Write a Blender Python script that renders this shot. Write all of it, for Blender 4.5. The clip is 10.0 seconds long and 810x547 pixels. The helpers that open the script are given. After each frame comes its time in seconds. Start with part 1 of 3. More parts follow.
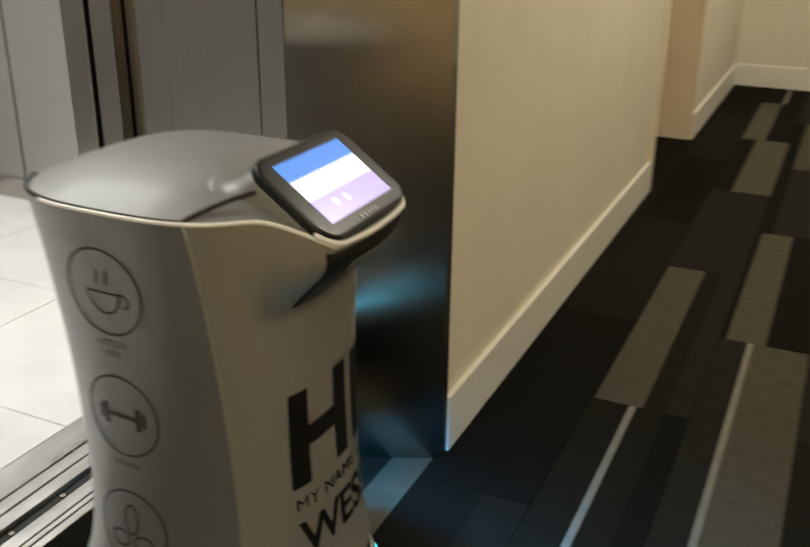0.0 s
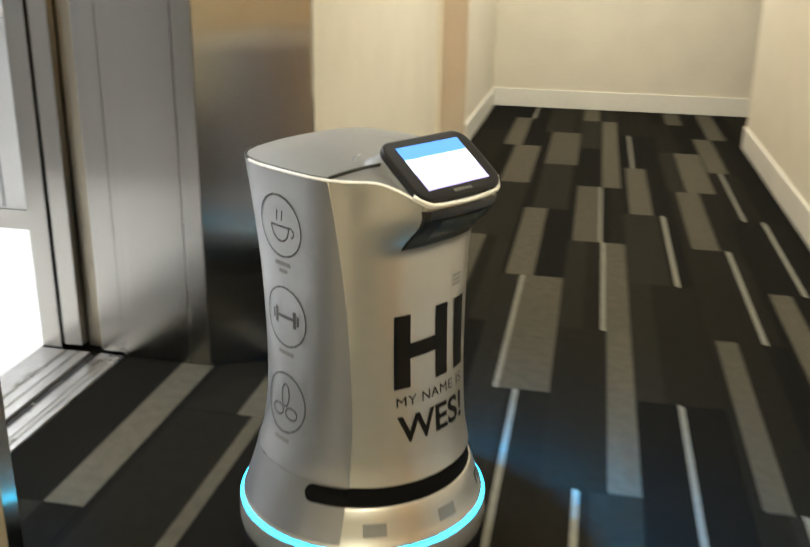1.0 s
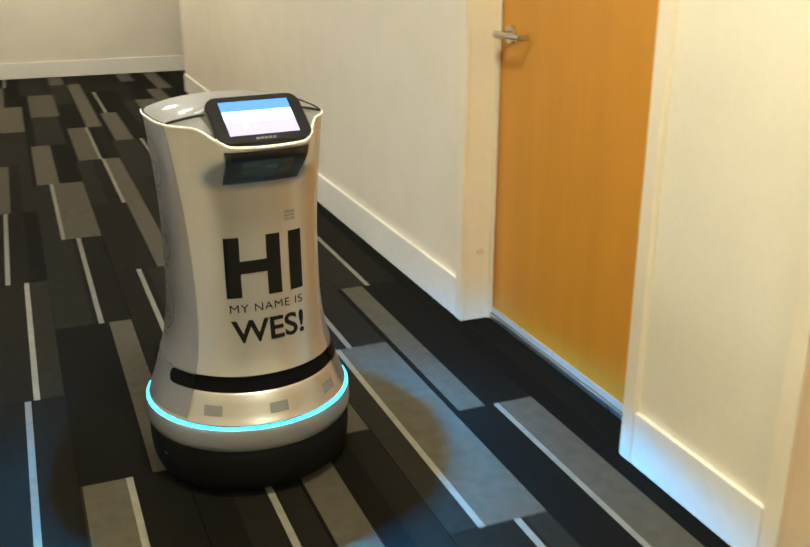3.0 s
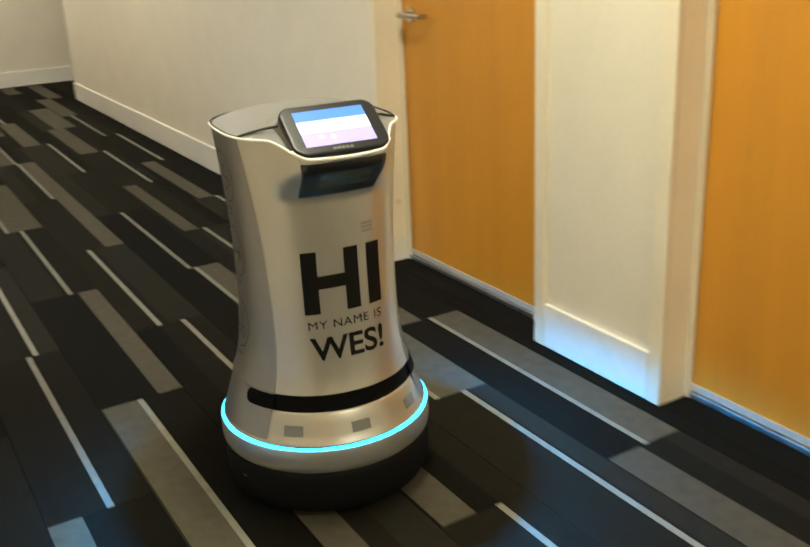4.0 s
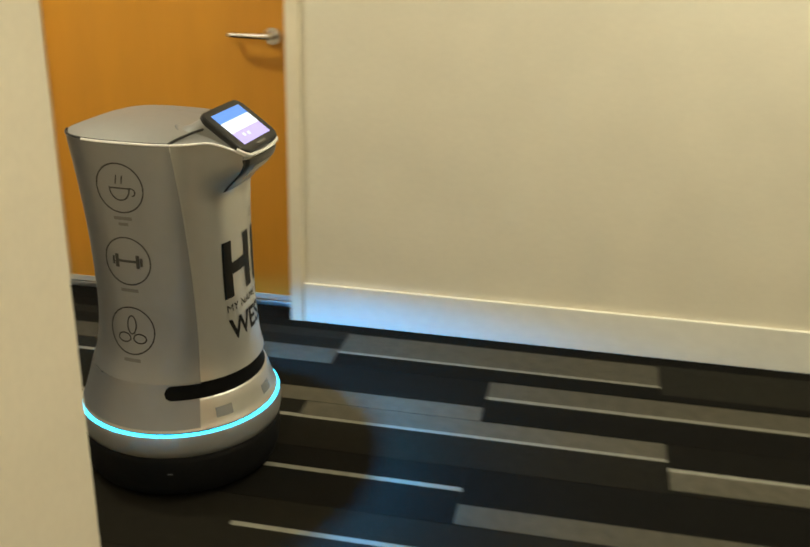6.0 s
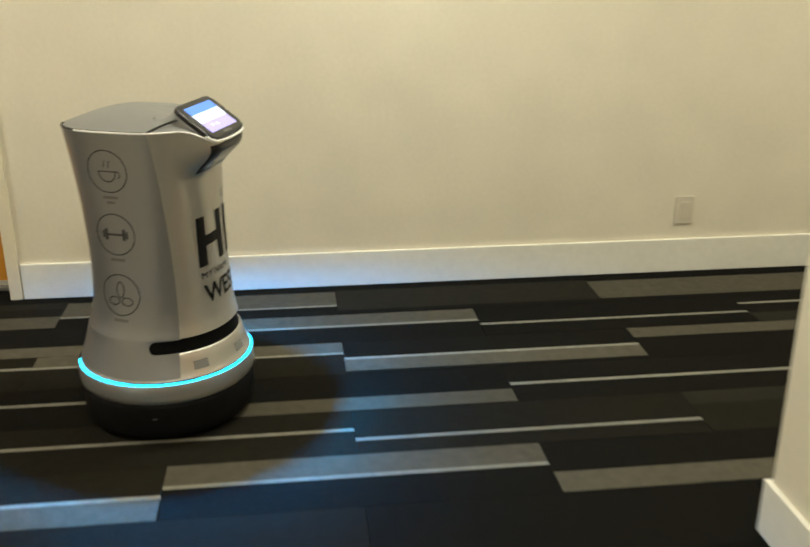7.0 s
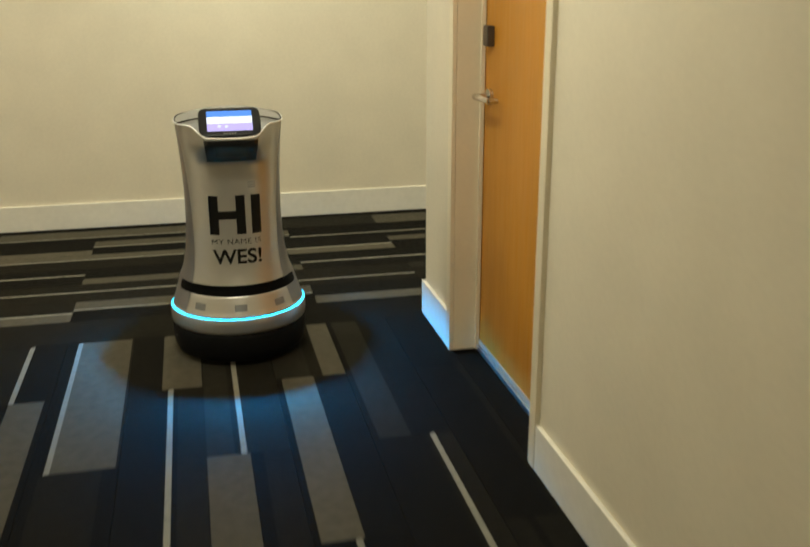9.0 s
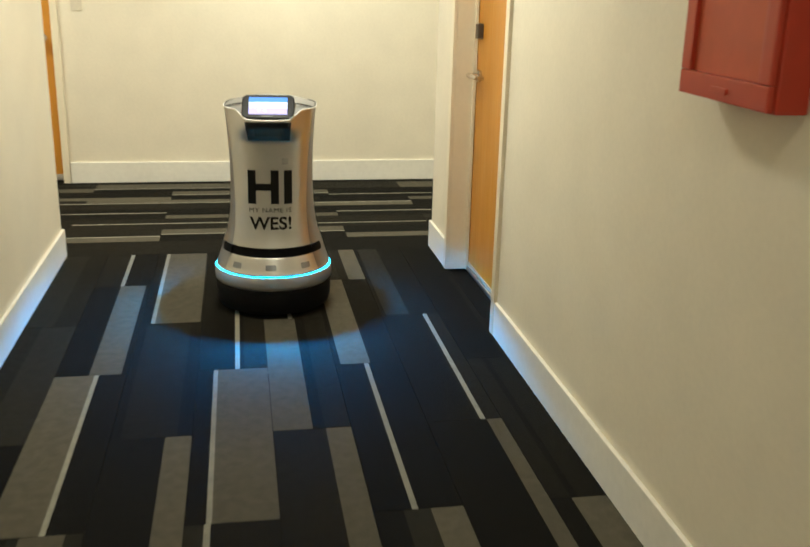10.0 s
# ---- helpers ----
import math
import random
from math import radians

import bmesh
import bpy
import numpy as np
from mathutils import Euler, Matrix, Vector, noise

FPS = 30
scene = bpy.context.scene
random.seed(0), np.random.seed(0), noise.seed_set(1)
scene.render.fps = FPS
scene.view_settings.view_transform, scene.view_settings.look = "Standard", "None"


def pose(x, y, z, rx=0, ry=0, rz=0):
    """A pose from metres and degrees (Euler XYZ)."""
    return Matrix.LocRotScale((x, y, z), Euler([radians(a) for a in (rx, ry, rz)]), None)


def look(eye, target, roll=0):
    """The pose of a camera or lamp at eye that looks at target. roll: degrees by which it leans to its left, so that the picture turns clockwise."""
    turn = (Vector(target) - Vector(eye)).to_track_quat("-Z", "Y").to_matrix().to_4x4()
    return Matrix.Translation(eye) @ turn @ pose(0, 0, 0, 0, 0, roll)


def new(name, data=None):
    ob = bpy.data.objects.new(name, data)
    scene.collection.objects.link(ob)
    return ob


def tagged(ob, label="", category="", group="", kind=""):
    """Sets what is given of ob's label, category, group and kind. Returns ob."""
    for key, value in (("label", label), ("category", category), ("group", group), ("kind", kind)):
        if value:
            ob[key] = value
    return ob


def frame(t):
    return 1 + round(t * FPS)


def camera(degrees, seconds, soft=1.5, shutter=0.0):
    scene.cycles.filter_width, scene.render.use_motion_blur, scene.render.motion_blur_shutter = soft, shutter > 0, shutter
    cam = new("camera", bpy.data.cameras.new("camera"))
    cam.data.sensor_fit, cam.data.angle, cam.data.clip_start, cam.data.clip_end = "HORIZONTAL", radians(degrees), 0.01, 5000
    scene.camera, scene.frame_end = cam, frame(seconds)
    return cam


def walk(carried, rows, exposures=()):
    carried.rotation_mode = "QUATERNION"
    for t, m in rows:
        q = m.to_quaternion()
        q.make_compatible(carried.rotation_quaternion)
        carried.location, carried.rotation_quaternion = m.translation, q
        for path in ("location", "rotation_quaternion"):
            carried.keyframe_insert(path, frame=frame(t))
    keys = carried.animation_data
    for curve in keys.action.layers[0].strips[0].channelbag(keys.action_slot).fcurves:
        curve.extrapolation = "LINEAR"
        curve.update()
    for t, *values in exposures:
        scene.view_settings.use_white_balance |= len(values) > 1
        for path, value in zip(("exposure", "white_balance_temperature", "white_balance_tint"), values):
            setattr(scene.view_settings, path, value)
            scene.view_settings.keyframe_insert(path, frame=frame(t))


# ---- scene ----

# ---------------------------------------------------------------- camera
cam = camera(46.7, 10.0, soft=1.6, shutter=0.5)
PATH = [
    (0, (-1.071, 2.199, 1.189), (-1.851, 3.877, 0.43), 0.6),
    (0.5, (-1.06, 1.763, 1.241), (-1.591, 3.571, 0.573), -0.2),
    (1, (-0.981, 1.324, 1.212), (-1.341, 3.175, 0.546), 1.0),
    (1.5, (-0.974, 0.819, 1.227), (-0.94, 2.707, 0.569), 1.1),
    (1.8, (-1.011, 0.528, 1.233), (-0.894, 2.408, 0.561), 2.4),
    (2, (-1.022, 0.367, 1.213), (-0.866, 2.249, 0.556), 2.7),
    (2.5, (-1.097, 0.013, 1.225), (-0.69, 1.853, 0.555), 2.4),
    (2.7, (-1.162, -0.104, 1.226), (-0.604, 1.691, 0.542), 1.4),
    (3.8, (-1.639, -0.62, 1.231), (-0.752, 1.041, 0.555), -2.4),
    (4, (-1.704, -0.688, 1.228), (-0.758, 0.934, 0.539), -2.7),
    (4.5, (-1.938, -0.812, 1.22), (-0.642, 0.508, 0.475), -1.3),
    (5, (-2.247, -0.846, 1.271), (-0.702, 0.173, 0.512), -2.6),
    (5.5, (-2.532, -0.926, 1.231), (-0.837, -0.177, 0.48), -0.7),
    (5.7, (-2.666, -0.94, 1.277), (-0.901, -0.343, 0.551), 0.4),
    (6.8, (-3.303, -1.044, 1.339), (-1.445, -1.199, 0.616), 0.5),
    (7, (-3.473, -1.087, 1.337), (-1.612, -1.313, 0.64), -0.0),
    (7.5, (-3.908, -1.179, 1.33), (-2.044, -1.414, 0.645), 0.3),
    (8.0, (-4.269, -1.252, 1.306), (-2.389, -1.538, 0.685), 6.3),
    (8.2, (-4.475, -1.375, 1.364), (-2.582, -1.646, 0.778), 2.9),
    (8.5, (-4.766, -1.322, 1.349), (-2.871, -1.747, 0.87), 6.9),
    (9, (-5.271, -1.265, 1.341), (-3.413, -1.683, 0.728), -0.2),
    (9.5, (-5.901, -1.226, 1.322), (-4.045, -1.594, 0.674), 1.0),
    (10, (-6.449, -1.159, 1.354), (-4.572, -1.498, 0.755), 1.4),
]
EXPOSURES = [(0.0, -0.38, 6750, 10), (0.5, -0.18, 6750, 10), (1.0, 0.46, 6100, 10), (1.5, 0.68, 6200, 10), (2.0, 0.46, 6150, 10), (2.5, 0.38, 6200, 10), (4.0, 0.10, 6200, 10), (4.5, 0.15, 6600, 10), (5.0, -0.24, 6500, 10), (5.5, -0.32, 6500, 10), (7.0, -0.15, 5850, 12), (7.5, -0.07, 6250, 10), (8.0, -0.05, 6900, 10), (8.5, -0.45, 6500, 10), (9.0, -0.38, 6200, 10), (9.5, 0.18, 5850, 12), (10.0, 0.20, 5850, 12)]
walk(cam, [(t, look(eye, target, roll)) for t, eye, target, roll in PATH], EXPOSURES)

# ---------------------------------------------------------------- light
CEIL = 2.45
world = bpy.data.worlds.new("world")
world.use_nodes = True
world.node_tree.nodes["Background"].inputs[0].default_value = (0.5, 0.45, 0.38, 1)
world.node_tree.nodes["Background"].inputs[1].default_value = 0.02
scene.world = world
WARM = (1.0, 0.945, 0.69)
PALE = (1.0, 0.955, 0.82)
DOWNLIGHTS = [(-0.88, 7.6, 26, PALE), (-0.88, 5.2, 24, PALE), (-0.75, 3.2, 3.5, PALE), (-0.80, 0.95, 35, WARM), (-0.74, -1.5, 33, WARM), (-0.88, -4.0, 30, WARM),
              (-3.0, -1.2, 30, WARM), (-5.9, -1.2, 4, WARM), (-8.2, -1.2, 20, WARM)]
for x, y, w, tint in DOWNLIGHTS:
    lamp = bpy.data.lights.new("downlight", "AREA")
    lamp.shape, lamp.size, lamp.energy, lamp.color = "DISK", 0.3, w, tint
    new("downlight_lamp", lamp).matrix_world = look((x, y, CEIL - 0.012), (x, y, 0))
lamp = bpy.data.lights.new("lift_car_light", "AREA")
lamp.shape, lamp.size, lamp.size_y, lamp.energy, lamp.color = "RECTANGLE", 1.0, 1.2, 54, (0.92, 0.96, 1.0)
new("lift_car_lamp", lamp).matrix_world = look((-3.45, 3.6, 2.36), (-3.45, 3.6, 0))


# ---------------------------------------------------------------- materials
def material(name, color, rough=0.5, metal=0.0, vary=0.0, scale=30.0, stretch=(1, 1, 1), bump=0.0, bump_scale=None, spec=0.5,
             coarse=0.0, emit=None, strength=0.0, coat=0.0, rough_vary=0.0, tile_vary=0.0, distance=0.002, brushed=0.0):
    m = bpy.data.materials.new(name)
    m.use_nodes = True
    nt = m.node_tree
    b = nt.nodes["Principled BSDF"]
    b.inputs["Base Color"].default_value = (*color, 1)
    b.inputs["Roughness"].default_value, b.inputs["Metallic"].default_value = rough, metal
    b.inputs["Specular IOR Level"].default_value = spec
    b.inputs["Coat Weight"].default_value = coat
    if brushed:
        tangent = nt.nodes.new("ShaderNodeTangent")
        tangent.direction_type, tangent.axis = "RADIAL", "Z"
        b.inputs["Anisotropic"].default_value = brushed
        nt.links.new(tangent.outputs[0], b.inputs["Tangent"])
    if emit:
        b.inputs["Emission Color"].default_value, b.inputs["Emission Strength"].default_value = (*emit, 1), strength
    if vary or coarse or bump or rough_vary or tile_vary:
        tc = nt.nodes.new("ShaderNodeTexCoord")
        mp = nt.nodes.new("ShaderNodeMapping")
        mp.inputs["Scale"].default_value = stretch
        nt.links.new(tc.outputs["Object"], mp.inputs[0])

        def fine(s, detail=5.0):
            n = nt.nodes.new("ShaderNodeTexNoise")
            n.inputs["Scale"].default_value, n.inputs["Detail"].default_value = s, detail
            nt.links.new(mp.outputs[0], n.inputs["Vector"])
            return n.outputs[0]

        def scaled(sock, lo, hi):
            r = nt.nodes.new("ShaderNodeMapRange")
            r.inputs[1].default_value, r.inputs[2].default_value = 0.3, 0.7
            r.inputs[3].default_value, r.inputs[4].default_value = lo, hi
            nt.links.new(sock, r.inputs[0])
            return r.outputs[0]

        def times(a, c):
            k = nt.nodes.new("ShaderNodeMath")
            k.operation = "MULTIPLY"
            nt.links.new(a, k.inputs[0]), nt.links.new(c, k.inputs[1])
            return k.outputs[0]
        factor = None
        for amount, s in ((vary, scale), (coarse, scale / 14)):
            if amount:
                v = scaled(fine(s), 1 - amount, 1 + amount)
                factor = times(factor, v) if factor else v
        if tile_vary:
            info = nt.nodes.new("ShaderNodeObjectInfo")
            r = nt.nodes.new("ShaderNodeMapRange")
            r.inputs[3].default_value, r.inputs[4].default_value = 1 - tile_vary, 1 + tile_vary
            nt.links.new(info.outputs["Random"], r.inputs[0])
            factor = times(factor, r.outputs[0]) if factor else r.outputs[0]
        if factor:
            mul = nt.nodes.new("ShaderNodeVectorMath")
            mul.operation = "SCALE"
            mul.inputs[0].default_value = color
            nt.links.new(factor, mul.inputs["Scale"])
            nt.links.new(mul.outputs[0], b.inputs["Base Color"])
        if rough_vary:
            nt.links.new(scaled(fine(scale * 0.6), max(0.02, rough - rough_vary), rough + rough_vary), b.inputs["Roughness"])
        if bump:
            bp = nt.nodes.new("ShaderNodeBump")
            bp.inputs["Strength"].default_value, bp.inputs["Distance"].default_value = bump, distance
            nt.links.new(fine(bump_scale or scale, 3.0), bp.inputs["Height"])
            nt.links.new(bp.outputs[0], b.inputs["Normal"])
    return m


PAINT = material("cream_wall_paint", (0.74, 0.68, 0.55), 0.55, vary=0.02, scale=60, coarse=0.035, bump=0.12, bump_scale=320, distance=0.001, spec=0.35)
CEILING = material("ceiling_paint", (0.80, 0.78, 0.72), 0.8, vary=0.02, scale=40, bump=0.1, bump_scale=200)
TRIM = material("white_trim_paint", (0.80, 0.77, 0.68), 0.38, vary=0.03, scale=35, coarse=0.04, bump=0.05, bump_scale=120)
FRAME = material("cream_frame_paint", (0.76, 0.68, 0.52), 0.35, vary=0.02, scale=50, coarse=0.04, bump=0.04, bump_scale=150)
WOOD = material("maple_veneer", (0.56, 0.245, 0.019), 0.42, vary=0.03, scale=16, stretch=(9, 9, 0.55), coarse=0.05, bump=0.05, bump_scale=60, rough_vary=0.08)
PLAQUE = material("sign_wood", (0.42, 0.21, 0.05), 0.45, vary=0.15, scale=20, stretch=(1, 8, 8))
STEEL = material("brushed_steel", (0.43, 0.41, 0.38), 0.2, metal=1.0, vary=0.02, scale=70, stretch=(16, 16, 0.12), coarse=0.03, bump=0.12, bump_scale=60, distance=0.0003, brushed=0.9)
STEEL_DARK = material("dark_steel", (0.36, 0.32, 0.25), 0.38, metal=1.0, vary=0.08, scale=30, stretch=(10, 10, 0.4), rough_vary=0.1)
ALUMINIUM = material("sill_aluminium", (0.62, 0.61, 0.59), 0.35, metal=1.0, vary=0.08, scale=40, stretch=(1, 0.3, 1), rough_vary=0.1)
SWEEP = material("pale_sweep_strip", (0.55, 0.52, 0.46), 0.45, metal=0.3, vary=0.05, scale=40)
GAP = material("dark_gap", (0.015, 0.013, 0.011), 0.7, vary=0.1, scale=50)
CHROME = material("satin_nickel", (0.60, 0.57, 0.52), 0.24, metal=1.0, vary=0.04, scale=60)
CAR_WALL = material("car_laminate", (0.44, 0.43, 0.41), 0.32, vary=0.03, scale=12, coarse=0.05, metal=0.6)
MARBLE = material("pale_marble", (0.82, 0.80, 0.76), 0.22, vary=0.05, scale=7, coarse=0.06)
PLASTIC = material("beige_plate", (0.64, 0.585, 0.47), 0.55, vary=0.03, scale=60)
LOCK = material("dark_lock_plastic", (0.06, 0.045, 0.035), 0.35, vary=0.1, scale=60)
RED = material("red_enamel", (0.42, 0.035, 0.012), 0.3, vary=0.06, scale=25, coarse=0.06, bump=0.03, bump_scale=80)
RED_PANEL = material("red_panel", (0.47, 0.065, 0.018), 0.45, vary=0.08, scale=20, coarse=0.08)
GLOW_WARM = material("lamp_diffuser", (0.9, 0.85, 0.75), 0.5, emit=(1.0, 0.82, 0.55), strength=6)
GLOW_COOL = material("car_diffuser", (0.9, 0.9, 0.88), 0.5, emit=(1.0, 0.96, 0.88), strength=2.5)
pile = dict(rough=0.95, vary=0.28, scale=420, bump=0.9, bump_scale=520, distance=0.004, spec=0.08, tile_vary=0.14, coarse=0.12)
C_BLACK = material("carpet_black", (0.0068, 0.0060, 0.0042), **pile)
C_BROWN = material("carpet_umber", (0.0125, 0.0108, 0.0072), **pile)
C_GREY = material("carpet_charcoal", (0.0195, 0.0175, 0.0125), **pile)
C_LIGHT = material("carpet_taupe", (0.087, 0.078, 0.056), **pile)
C_LINE = material("carpet_cream_yarn", (0.235, 0.225, 0.18), **pile)
CARPET = [C_BLACK, C_BROWN, C_GREY, C_LIGHT, C_LINE]
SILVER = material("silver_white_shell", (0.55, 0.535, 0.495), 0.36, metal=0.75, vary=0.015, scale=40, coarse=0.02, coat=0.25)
# grey panels; the colour also holds the shade they have at the lift
SILVER_SIDE = material("silver_grey_shaded_panel", (0.31, 0.312, 0.32), 0.40, metal=0.75, vary=0.015, scale=40, coarse=0.03, coat=0.15)
LID = material("silver_lid", (0.205, 0.202, 0.197), 0.5, metal=0.1, vary=0.02, scale=60, coarse=0.03, coat=0.12)
RIM = material("white_rim", (0.86, 0.85, 0.82), 0.3)
BLACK_GLOSS = material("black_gloss", (0.010, 0.010, 0.010), 0.3, coat=0.15)
BLACK_SLOT = material("black_slot", (0.005, 0.005, 0.005), 0.5, spec=0.05)
BEZEL = material("dark_bezel", (0.012, 0.012, 0.013), 0.3, spec=0.3)
RUBBER = material("black_rubber", (0.006, 0.0058, 0.0056), 0.7, spec=0.12, vary=0.2, scale=60)
INK = material("black_vinyl", (0.008, 0.0072, 0.0065), 0.5, spec=0.15)
INK_THIN = material("grey_vinyl", (0.042, 0.041, 0.041), 0.36)
STAMP = material("faded_stamp", (0.17, 0.165, 0.158), 0.5)
SENSOR = material("sensor_window", (0.20, 0.20, 0.195), 0.2, coat=0.3)
LENS = material("smoked_lens", (0.045, 0.055, 0.052), 0.24, coat=0.3)
LED = material("led_ring_glow", (0.0005, 0.0005, 0.0005), 0.6, spec=0.0, emit=(0.04, 0.55, 0.85), strength=7)
# for unseen emitters added beside the visible ring, to throw its blue glow
HIDDEN_FRONT = material("hidden_front_glow", (0.01, 0.01, 0.01), 0.6, spec=0.0, emit=(0.003, 0.40, 1.0), strength=24000)
HIDDEN_MID = material("hidden_mid_glow", (0.01, 0.01, 0.01), 0.6, spec=0.0, emit=(0.003, 0.40, 1.0), strength=9000)
HIDDEN_SIDE = material("hidden_side_glow", (0.01, 0.01, 0.01), 0.6, spec=0.0, emit=(0.003, 0.40, 1.0), strength=14000)
MATT_BLACK = material("matt_black_channel", (0.001, 0.001, 0.001), 0.9, spec=0.0)
SCREEN_BLUE = material("screen_blue", (0.02, 0.02, 0.03), 0.2, emit=(0.12, 0.36, 1.0), strength=1.25)
SCREEN_WHITE = material("screen_white", (0.02, 0.02, 0.03), 0.2, emit=(0.88, 0.94, 1.0), strength=1.7)
SCREEN_LILAC = material("screen_lilac", (0.02, 0.02, 0.03), 0.2, emit=(0.66, 0.55, 1.0), strength=1.3)


# ---------------------------------------------------------------- mesh helpers
def finish(bm, name, mats, parent=None, label="", smooth=False):
    bmesh.ops.recalc_face_normals(bm, faces=bm.faces)
    me = bpy.data.meshes.new(name)
    bm.to_mesh(me)
    bm.free()
    for m in mats if isinstance(mats, (list, tuple)) else [mats]:
        me.materials.append(m)
    if smooth:
        for p in me.polygons:
            p.use_smooth = True
    ob = new(name, me)
    if parent:
        ob.parent = parent
    if label:
        ob["label"] = label
    return ob


def part(name, bm, mat, parent, label="", smooth=False):
    return finish(bm, name, mat, parent, label, smooth)


def add_box(bm, x0, x1, y0, y1, z0, z1, bevel=0.0, segments=2):
    g = bmesh.ops.create_cube(bm, size=1.0, matrix=Matrix.LocRotScale(((x0 + x1) / 2, (y0 + y1) / 2, (z0 + z1) / 2), None, (abs(x1 - x0), abs(y1 - y0), abs(z1 - z0))))
    if bevel:
        es = list({e for v in g["verts"] for e in v.link_edges})
        bmesh.ops.bevel(bm, geom=es, offset=bevel, segments=segments, profile=0.7, affect="EDGES")
    return bm


def boxes(*specs, bevel=0.0):
    bm = bmesh.new()
    for s in specs:
        add_box(bm, *s, bevel=bevel)
    return bm


def add_cyl(bm, a, b, r, seg=20, r2=None):
    a, b = Vector(a), Vector(b)
    m = Matrix.Translation((a + b) / 2) @ (b - a).to_track_quat("Z", "Y").to_matrix().to_4x4()
    bmesh.ops.create_cone(bm, cap_ends=True, segments=seg, radius1=r, radius2=r if r2 is None else r2, depth=(b - a).length, matrix=m)
    return bm


def prism(outline, z0, z1):
    """An upright prism over a plan outline."""
    bm = bmesh.new()
    lo = [bm.verts.new((x, y, z0)) for x, y in outline]
    hi = [bm.verts.new((x, y, z1)) for x, y in outline]
    n = len(outline)
    for i in range(n):
        bm.faces.new((lo[i], lo[(i + 1) % n], hi[(i + 1) % n], hi[i]))
    bm.faces.new(hi), bm.faces.new(lo)
    return bm


def lathe(profile, seg=96, caps=False, half=180.0):
    """A profile turned round the z axis; half < 180 turns it to both sides of the x axis only."""
    bm = bmesh.new()
    whole = half >= 180
    angles = [2 * math.pi * i / seg if whole else radians(half) * (2 * i / (seg - 1) - 1) for i in range(seg)]
    rings = [[bm.verts.new((r * math.cos(a), r * math.sin(a), z)) for a in angles] for r, z in profile]
    for a, b in zip(rings, rings[1:]):
        for i in range(seg if whole else seg - 1):
            bm.faces.new((a[i], a[(i + 1) % seg], b[(i + 1) % seg], b[i]))
    if caps:
        bm.faces.new(rings[0]), bm.faces.new(rings[-1])
    return bm


def tube(points, r, seg=8, closed=False):
    bm = bmesh.new()
    pts = [Vector(p) for p in points]
    n, rings = len(pts), []
    for i, p in enumerate(pts):
        a = pts[(i - 1) % n] if closed or i else p
        b = pts[(i + 1) % n] if closed or i < n - 1 else p
        q = (b - a).to_track_quat("Z", "Y")
        rings.append([bm.verts.new(p + q @ Vector((r * math.cos(2 * math.pi * k / seg), r * math.sin(2 * math.pi * k / seg), 0))) for k in range(seg)])
    for i in range(n if closed else n - 1):
        a, b = rings[i], rings[(i + 1) % n]
        if closed and i == n - 1:
            s = min(range(seg), key=lambda k: (a[0].co - b[k].co).length)
            b = b[s:] + b[:s]
        for k in range(seg):
            bm.faces.new((a[k], a[(k + 1) % seg], b[(k + 1) % seg], b[k]))
    if not closed:
        bm.faces.new(rings[0]), bm.faces.new(rings[-1])
    return bm


def structure(name, bm, mat, label, category):
    return tagged(finish(bm, name, mat), label, category, kind="structure")


# ---------------------------------------------------------------- the shell of the corridors
TOP = CEIL
DOOR_H = 2.1
X_W, X_SW, Y_N, B_N, B_S, X_END = -1.762, -1.738, 8.82, -0.285, -2.147, -9.4
Y_S = -6.0
structure("ground", boxes((X_END - 0.3, 2.2, Y_S - 0.3, Y_N + 0.3, -0.2, -0.012)), C_BLACK, "dark concrete subfloor under the carpet", "floor")
structure("wall_east", boxes((0, 0.16, Y_S, -0.012, 0, TOP), (0, 0.16, -0.012, 0.912, DOOR_H + 0.012, TOP), (0, 0.16, 0.912, 1.415, 0, TOP), (0, 0.16, 1.415, 2.357, DOOR_H + 0.012, TOP),
                             (0, 0.16, 2.357, 7.587, 0, TOP)), PAINT, "long cream painted corridor wall with two door openings", "wall")
structure("wall_north", boxes((-2.2, 1.66, Y_N, Y_N + 0.15, 0, TOP)), PAINT, "plain cream painted wall at the corridor end", "wall")
structure("wall_passage", boxes((1.5, 1.66, 7.427, Y_N, 0, TOP), (0.16, 1.5, 7.427, 7.587, 0, TOP)), PAINT, "cream painted wall of the side passage", "wall")
structure("wall_west", boxes((X_W - 0.15, X_W, 3.895, 6.125, 0, TOP), (X_W - 0.15, X_W, 6.125, 7.142, DOOR_H + 0.012, TOP), (X_W - 0.15, X_W - 0.014, B_N + 0.15, 2.335, 0, TOP),
                             (X_W - 0.15, X_W, 2.335, 3.895, DOOR_H, TOP)), PAINT, "cream painted corridor wall beside the lift", "wall")
structure("wall_pilaster", boxes((X_W - 0.17, X_W + 0.012, 7.142, Y_N, 0, TOP)), PAINT, "cream painted pier past the door recess", "wall")
structure("wall_side_north", boxes((X_END, X_W - 0.014, B_N, B_N + 0.15, 0, TOP)), PAINT, "cream painted wall of the side corridor", "wall")
structure("wall_side_south", boxes((-2.146, X_SW, B_S - 0.16, B_S, 0, TOP), (-3.018, -2.146, B_S - 0.16, B_S, DOOR_H + 0.012, TOP), (X_END, -3.018, B_S - 0.16, B_S, 0, TOP)), PAINT,
          "cream painted side corridor wall with one door opening", "wall")
structure("wall_southwest", boxes((X_SW - 0.16, X_SW, Y_S, B_S - 0.16, 0, TOP)), PAINT, "cream painted wall of the corridor's further arm", "wall")
